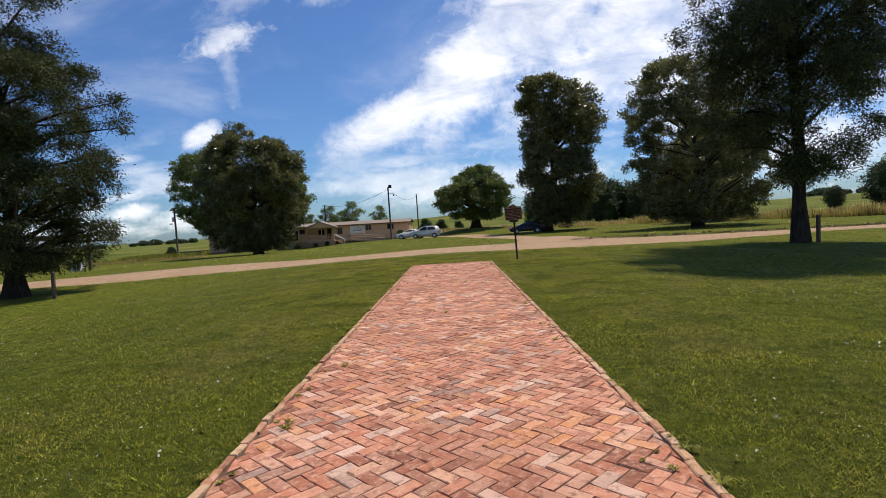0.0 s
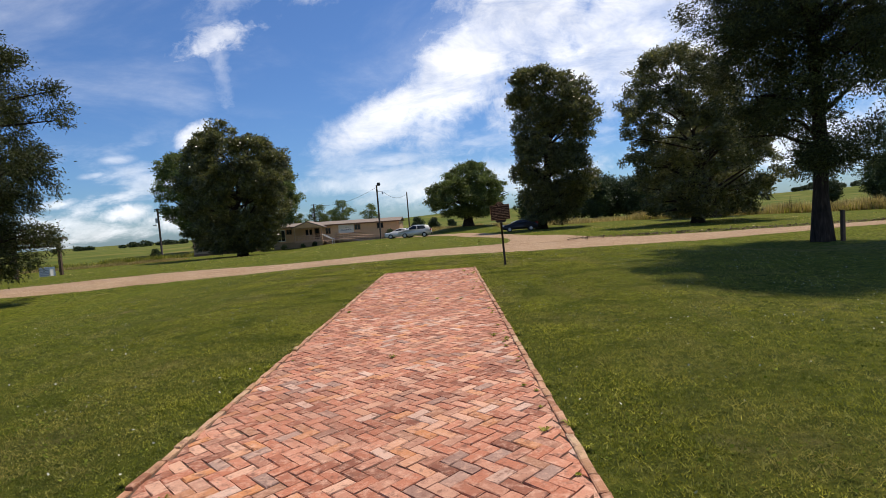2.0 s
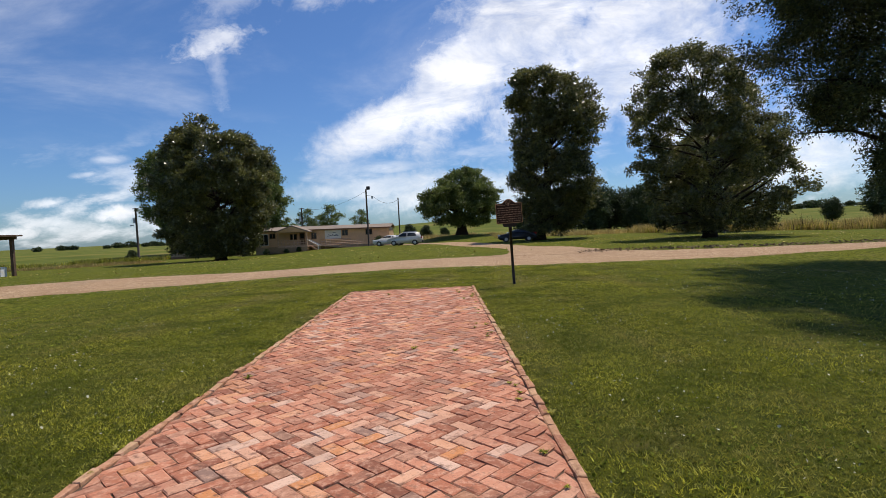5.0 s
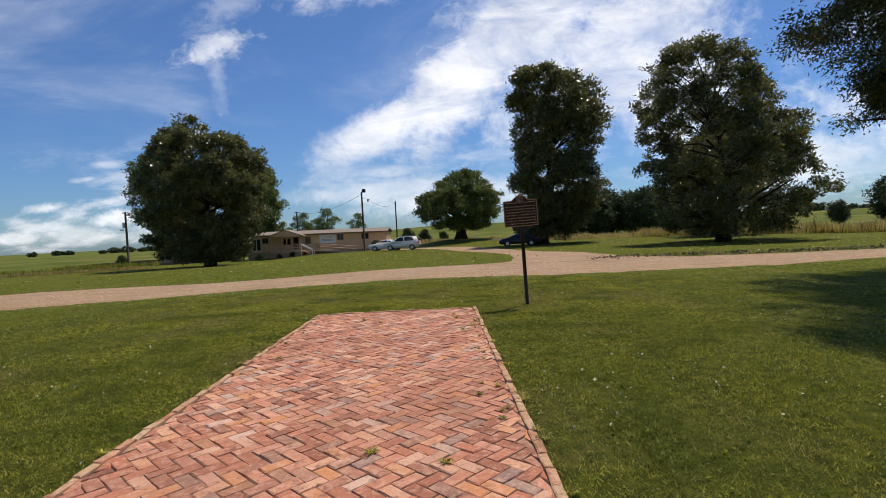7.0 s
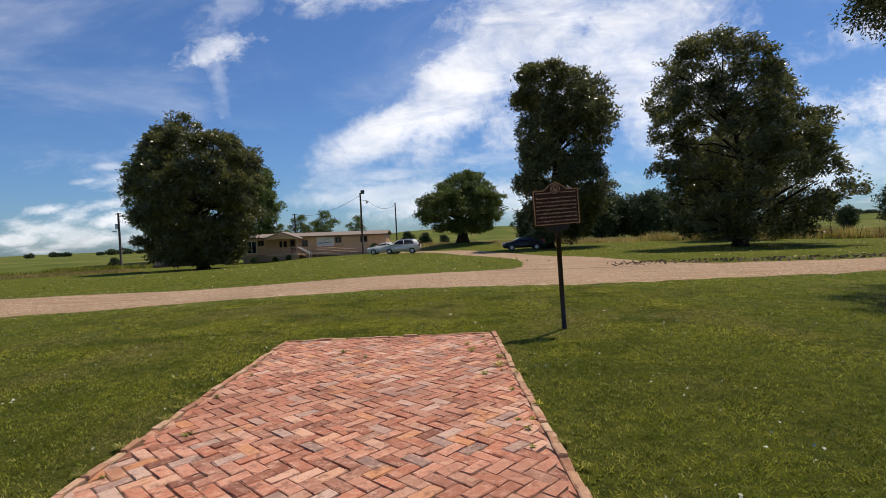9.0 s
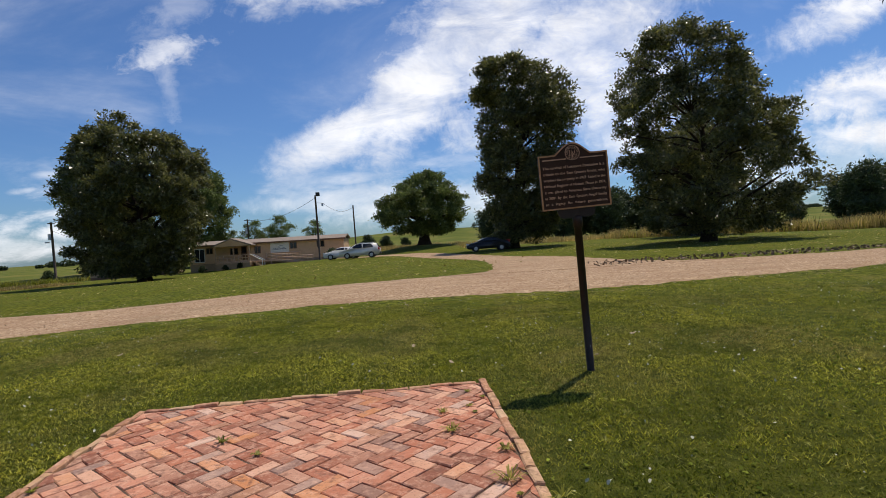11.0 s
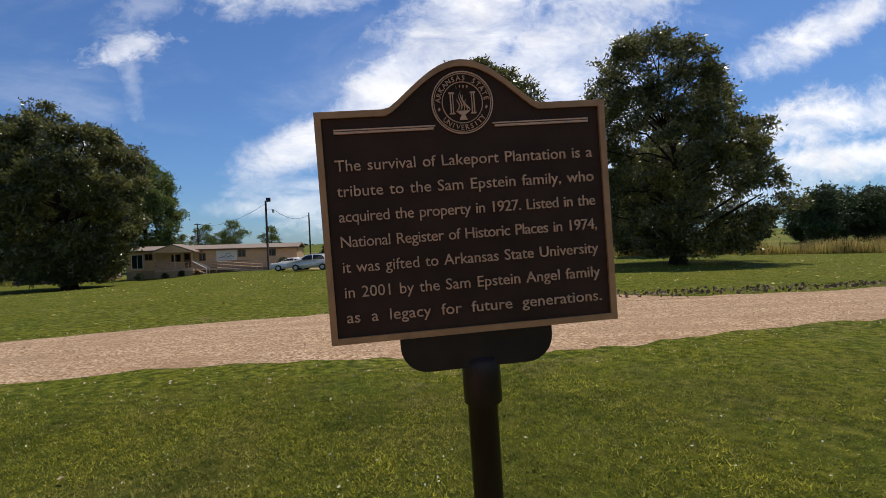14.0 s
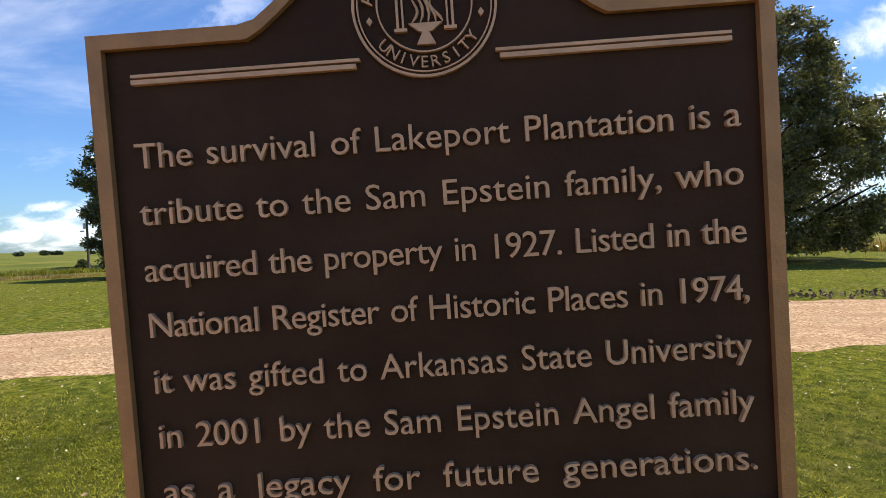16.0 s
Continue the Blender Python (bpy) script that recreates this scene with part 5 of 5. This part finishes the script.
def scatter(name, label, category, n, sampler, size, mat, seed, flat=0.25):
    """Small flat-lying bits on the grass: petals, leaves, stones."""
    rng = np.random.default_rng(seed)
    x, y, z = sampler(rng, n)
    n = len(x)
    c = np.stack([x, y, z], 1)
    d = rng.normal(0, 1, (n, 3)) * np.array([1, 1, flat])
    d /= np.linalg.norm(d, axis=1)[:, None]
    s = np.cross(d, np.array([0, 0, 1.0]) + rng.normal(0, flat, (n, 3)))
    s /= np.linalg.norm(s, axis=1)[:, None]
    r = size * rng.uniform(0.5, 1.5, (n, 1))
    up = np.cross(d, s)
    v = np.empty((n, 6, 3))
    for k_ in range(6):
        a = k_ * math.pi / 3
        v[:, k_] = c + (d * math.cos(a) * 1.4 + s * math.sin(a)) * r * rng.uniform(0.75, 1.2, (n, 1)) + up * r * 0.25 * math.sin(2 * a)
    return tagged(new(name, quads_mesh(name, v.reshape(-1, 3), n, mat, 6)), label, category, kind="stuff")


CLOVER = plain("clover_white", (0.50, 0.50, 0.38), 0.8, 0, 0.2, 30)
YELLOW_LEAF = leaf_material("fallen_leaf", (0.22, 0.19, 0.05), (0.46, 0.40, 0.14), 0.6, 0.2)
STONE = plain("gravel_stone", (0.46, 0.36, 0.28), 0.9, 0, 0.35, 14, 0.4)


def lawn_spots(rng, n):
    x, y = rng.uniform(-9, 12, n), rng.uniform(1, 26, n)
    k_ = ~((x > PATH_L - 0.05) & (x < PATH_R + 0.05) & (y < PATH_END + 0.05))
    w = np.array([noise.noise((a * 0.6, b * 0.6, 4)) for a, b in zip(x, y)])
    k_ &= w > rng.uniform(-0.25, 0.5, n)
    return x[k_], y[k_], land(x[k_], y[k_]) + 0.045


def far_lawn(rng, n):
    x, y = rng.uniform(-38, 45, n), rng.uniform(34, 72, n)
    near_tree = np.exp(-((x - 27) ** 2 + (y - 56) ** 2) / 220) + np.exp(-((x - 13) ** 2 + (y - 68) ** 2) / 160) + 0.8 * np.exp(-((x + 12) ** 2 + (y - 60) ** 2) / 400)
    k_ = near_tree > rng.uniform(0, 1.2, n)
    return x[k_], y[k_], land(x[k_], y[k_]) + 0.06


scatter("clover", "small white clover heads scattered in the lawn", "clover", 11000, lawn_spots, 0.0078, CLOVER, 41, 0.6)
def clover_patch(rng, n):
    x, y = rng.uniform(-8, 10, n), rng.uniform(1, 25.5, n)
    k_ = ~((x > PATH_L - 0.02) & (x < PATH_R + 0.02) & (y < PATH_END + 0.02))
    w = np.array([noise.noise((a * 0.45, b * 0.45, 9)) + 0.5 * noise.noise((a * 1.9, b * 1.9, 2)) for a, b in zip(x, y)])
    k_ &= w > rng.uniform(-0.35, 0.45, n)
    return x[k_], y[k_], land(x[k_], y[k_]) + rng.uniform(0.006, 0.022, k_.sum())


scatter("clover_leaf", "low dark green clover leaves matted in the lawn", "clover", 60000, clover_patch, 0.0085, leaf_material("clover_leaf", (0.060, 0.095, 0.010), (0.24, 0.29, 0.05), 0.8, 0.4, 0.05), 45, 0.35)
scatter("fallen_leaf", "dry yellow magnolia leaves lying on the grass", "leaves", 3000, far_lawn, 0.045, YELLOW_LEAF, 42)


def road_stones(rng, n):
    x = rng.uniform(-24, 34, n)
    t = rng.beta(0.7, 0.7, n)
    lo = 25.8 + np.where(x > 5, 0.30 * (x - 5), 0.02 * x)
    hi = 33.0 + np.where(x > 5, 0.11 * (x - 11), 0.05 * x)
    y = lo + t * (hi - lo) + rng.normal(0, 0.15, n)
    return x, y, land(x, y) + 0.035


scatter("road_gravel", "loose pale gravel stones on the road", "gravel", 6000, road_stones, 0.011, STONE, 43, 0.25)


def verge(rng, n):
    x = rng.uniform(7.5, 34, n)
    y = 33.75 + 0.11 * (x - 11) + rng.normal(0, 0.4, n) + 0.2
    return x, y, land(x, y) + rng.uniform(0.02, 0.14, n)


scatter("verge_rubble", "dark rubble and dirt clods along the road verge", "rubble", 1500, verge, 0.034, plain("verge_dirt", (0.19, 0.14, 0.095), 0.95, 0, 0.5, 9, 0.5), 44, 1.0)


def petal(x, y, s, mat, label):
    """A single curled fallen magnolia petal."""
    bm = bmesh.new()
    g = []
    for i in range(5):
        for j in range(4):
            a, b = i / 4 - 0.5, j / 3 - 0.5
            g.append(bm.verts.new((a * 2 * s, b * s * (1.2 - 2.2 * a * a), s * 0.5 * (a * a * 2 + b * b * 1.5))))
    for i in range(4):
        for j in range(3):
            k_ = i * 4 + j
            bm.faces.new((g[k_], g[k_ + 1], g[k_ + 5], g[k_ + 4]))
    bmesh.ops.solidify(bm, geom=bm.faces[:], thickness=0.003)
    ob = part("fallen_petal", bm, mat, None, smooth=True)
    ob.matrix_world = pose(x, y, at_land(x, y, 0.045), 10, -12, x * 97)
    tagged(ob, label, "petal", "fallen petals")


PETAL = plain("petal", (0.62, 0.50, 0.36), 0.6, 0, 0.25, 40)
for px, py in ((0.78, 21.5), (1.15, 20.5), (-1.2, 21.9), (2.62, 20.3), (-0.3, 23.1), (3.4, 21.2), (-3.2, 22.6)):
    petal(px, py, 0.036, PETAL, "curled dry magnolia petal lying in the grass")


def weed(x, y, s, seed):
    """A small tuft growing out of the joints."""
    rng = np.random.default_rng(seed)
    bm = bmesh.new()
    for _ in range(26):
        a, t = rng.uniform(0, 2 * math.pi), rng.uniform(0.5, 1.2)
        d = Vector((math.cos(a), math.sin(a), 0))
        n_ = Vector((-d.y, d.x, 0)) * 0.004
        p = d * rng.uniform(0, 0.3) * s
        q = p + d * s * 0.6 * t + Vector((0, 0, s * 0.5 * t))
        r = p + d * s * 1.1 * t + Vector((0, 0, s * 0.35 * t))
        v_ = [bm.verts.new(c) for c in (p - n_, p + n_, q + n_, q - n_, r)]
        bm.faces.new(v_[:4])
        bm.faces.new((v_[3], v_[2], v_[4]))
    ob = part("weed_tuft", bm, BLADE, None)
    ob.matrix_world = pose(x, y, 0.006)
    tagged(ob, "small green weed tuft growing between paving bricks", "weed", "weeds in the path")


for i, (wx, wy, ws) in enumerate(((0.98, 18.7, 0.07), (1.22, 17.9, 0.09), (1.28, 18.3, 0.06), (0.95, 19.1, 0.05), (-0.62, 18.9, 0.06), (-0.3, 18.6, 0.04), (1.05, 17.6, 0.05), (0.25, 13.2, 0.06), (0.75, 13.0, 0.05),
                                  (1.1, 9.4, 0.06), (1.25, 9.1, 0.05), (-0.2, 8.6, 0.06), (-1.4, 3.6, 0.07), (-1.3, 5.4, 0.05), (1.2, 6.1, 0.05), (1.25, 14.6, 0.05), (-1.42, 12.2, 0.06), (-1.3, 16.2, 0.05))):
    weed(wx, wy, ws, 100 + i)
rngp = np.random.default_rng(61)
for i in range(46):
    side = rngp.random() < 0.72
    wx = 1.30 - abs(rngp.normal(0, 0.09)) if side else -1.55 + abs(rngp.normal(0, 0.07))
    weed(wx, float(rngp.uniform(2.5, 19.6)), float(rngp.uniform(0.018, 0.036)), 200 + i)
for i in range(60):
    side = PATH_R + 0.03 if rngp.random() < 0.5 else PATH_L - 0.03
    weed(side + float(rngp.normal(0, 0.015)), float(rngp.uniform(2.0, 19.9)), float(rngp.uniform(0.04, 0.075)), 300 + i)


# ---- brick path ----
def brick_mesh(name, lx, ly, lz, mat, rng, wobble=0.004):
    bm = bmesh.new()
    box(bm, -lx / 2, lx / 2, -ly / 2, ly / 2, -lz, 0)
    topf = [f for f in bm.faces if f.normal.z > 0.9]
    bmesh.ops.bevel(bm, geom=list(topf[0].edges), offset=0.006, segments=1, affect="EDGES")
    for v_ in bm.verts:
        v_.co += Vector(rng.normal(0, wobble * 0.5, 3)) * (1 if v_.co.z > -0.02 else 0)
    me = bpy.data.meshes.new(name)
    bm.to_mesh(me)
    bm.free()
    me.materials.append(mat)
    return me


def brick_path():
    rng = np.random.default_rng(4)
    path = empty("brick_path", pose(0, 0, 0), "worn red and salmon brick walk laid in herringbone across the lawn", "path", kind="structure")
    bm = boxes((PATH_L + 0.02, PATH_R - 0.02, PATH_START, PATH_END - 0.02, -0.12, -0.006))
    part("bed", bm, SOIL, path, "dark soil in the joints")
    L, J = 0.2, 0.0075                  # brick and joint
    a = (L + J) / 2                     # half module
    W = 0.058
    x0, x1, y1 = PATH_L + W + 0.006, PATH_R - W - 0.006, PATH_END - W - 0.006
    shapes = [brick_mesh("brick", L, a - J, 0.06, BRICK_ONE, rng) for _ in range(8)]
    coarse = [brick_mesh("brick_field", L, a - J, 0.06, BRICK_ALL, rng) for _ in range(12)]
    data = []
    for me in coarse:
        co = np.empty(len(me.vertices) * 3)
        me.vertices.foreach_get("co", co)
        data.append((co.reshape(-1, 3), [tuple(p.vertices) for p in me.polygons]))
        bpy.data.meshes.remove(me)
    c45 = math.cos(math.pi / 4)
    places = []
    span = 190
    for i in range(-span, span):
        for j in range(-span // 2, span // 2):
            # unit cell of the herringbone: one brick each way
            ox, oy = i * a + j * 2 * a, -i * a + j * 2 * a
            for k, (cx, cy, turn) in enumerate(((a, a / 2, 0), (a / 2, 3 * a, 90))):
                px, py = ox + cx, oy + cy
                wx, wy = c45 * (px - py), c45 * (px + py)
                places.append((wx - 0.1, wy + 8.0, 45 + turn))
    field_v, field_f = [], []
    singles = 0
    for wx, wy, turn in places:
        if not (x0 - 0.14 < wx < x1 + 0.14 and PATH_START < wy < y1 + 0.14):
            continue
        z = 0.004 + rng.normal(0, 0.0014) + 0.006 * noise.noise((wx * 0.7, wy * 0.7, 0))
        m = pose(wx + rng.normal(0, 0.0012), wy + rng.normal(0, 0.0012), z, rng.normal(0, 0.4), rng.normal(0, 0.4), turn + rng.normal(0, 0.7))
        ext = 0.115
        inside = x0 + ext < wx < x1 - ext and wy < y1 - ext
        if inside and 15.2 < wy < 17.7 and singles < 300:
            ob = new("brick", shapes[singles % len(shapes)])
            ob.parent, ob.matrix_basis = path, m
            singles += 1
            continue
        co, fs = data[rng.integers(len(data))]
        M = np.array(m)
        w = co @ M[:3, :3].T + M[:3, 3]
        if not inside:                 # cut bricks along the edges
            if w[:, 0].max() < x0 + 0.02 or w[:, 0].min() > x1 - 0.02 or w[:, 1].min() > y1 - 0.02:
                continue
            w[:, 0] = np.clip(w[:, 0], x0, x1)
            w[:, 1] = np.minimum(w[:, 1], y1)
        b = len(field_v)
        field_v.extend(w.tolist())
        field_f.extend(tuple(q + b for q in f) for f in fs)
    ob = new("brick_field", mesh_from("brick_field", field_v, field_f, BRICK_ALL))
    ob.parent = path
    tagged(ob, "worn paving bricks in herringbone", kind="stuff")
    # border bricks set on edge, end to end
    edge = [brick_mesh("edge_brick", 0.058, 0.2, 0.1, BRICK_EDGE, rng, 0.006) for _ in range(6)]
    n = 0

    def lay(x, y, turn):
        nonlocal n
        ob = new("edge_brick", edge[n % len(edge)])
        ob.parent = path
        ob.matrix_basis = pose(x + rng.normal(0, 0.004), y, 0.017 + rng.normal(0, 0.006), rng.normal(0, 1.4), rng.normal(0, 2.0), turn + rng.normal(0, 1.8))
        n += 1
    y = PATH_END - 0.1
    while y > PATH_START:
        lay(PATH_L + W / 2, y, 0)
        lay(PATH_R - W / 2, y, 0)
        y -= 0.207
    x = PATH_L + W + 0.11
    while x < PATH_R - W - 0.05:
        lay(x, PATH_END - W / 2, 90)
        x += 0.207
    return path


brick_path()


# ---- grass ----
def grass():
    rng = np.random.default_rng(9)
    table = rng.uniform(0, 1, (64, 64))

    def field(x, y, cell):
        """Smooth random values over the lawn, one knot to a cell."""
        u, v = x / cell, y / cell
        i, j = np.floor(u).astype(int), np.floor(v).astype(int)
        a, b = u - i, v - j
        a, b = a * a * (3 - 2 * a), b * b * (3 - 2 * b)
        t = lambda p, q: table[p % 64, q % 64]
        return (t(i, j) * (1 - a) + t(i + 1, j) * a) * (1 - b) + (t(i, j + 1) * (1 - a) + t(i + 1, j + 1) * a) * b

    def blades(n, xr, yr, h, w, name, label, mat, keep):
        x = rng.uniform(*xr, n)
        y = rng.uniform(*yr, n)
        k = keep(x, y, rng)
        x, y = x[k], y[k]
        n = len(x)
        z = land(x, y) - 0.004
        t = rng.uniform(0, 2 * np.pi, n)
        tuft = 0.6 * field(x, y, 0.11) + 0.4 * field(x + 7, y + 3, 0.27)
        hh = h * rng.uniform(0.5, 1.4, n) * (0.5 + 1.0 * tuft)
        lean = rng.normal(0, 0.75, (n, 2)) * hh[:, None]
        v = np.empty((n, 3, 3))
        dx, dy = np.cos(t) * w, np.sin(t) * w
        v[:, 0] = np.stack([x - dx, y - dy, z], 1)
        v[:, 1] = np.stack([x + dx, y + dy, z], 1)
        v[:, 2] = np.stack([x + lean[:, 0], y + lean[:, 1], z + hh], 1)
        ob = new(name, quads_mesh(name, v.reshape(-1, 3), n, mat, 3))
        return tagged(ob, label, "grass", kind="stuff")

    def off_path(x, y, r):
        inside = (x > PATH_L + 0.01) & (x < PATH_R - 0.01) & (y < PATH_END - 0.01)
        near = 26.15 + 0.03 * x + np.where(x > 5, 0.28 * (x - 5), 0)
        dist = np.maximum(np.maximum(PATH_L - x, x - PATH_R), 0)
        return ~inside & (y < near) & (r.uniform(0, 1, len(x)) < 1.25 - dist / 9.0)
    blades(400000, (-11.5, 12.5), (0.5, 28), 0.024, 0.0060, "grass", "short mown green lawn grass with clover", BLADE, off_path)
    blades(880000, (-5.2, 5.2), (1.0, 25.0), 0.020, 0.0048, "grass_near_walk", "thick short lawn grass beside the brick walk", BLADE,
           lambda x, y, r: off_path(x, y, r) & (r.uniform(0, 1, len(x)) < 1.6 - np.abs(x) / 4.2))
    blades(140000, (-6.5, 7.5), (18.5, 26.6), 0.024, 0.0085, "clover", "low patches of broad-leaved clover among the lawn grass", BLADE,
           lambda x, y, r: off_path(x, y, r) & (np.sin(1.7 * x + 0.8 * np.sin(1.3 * y)) + np.sin(1.9 * y + 1.1 * np.sin(x)) + r.normal(0, 0.7, len(x)) > -0.2))


grass()
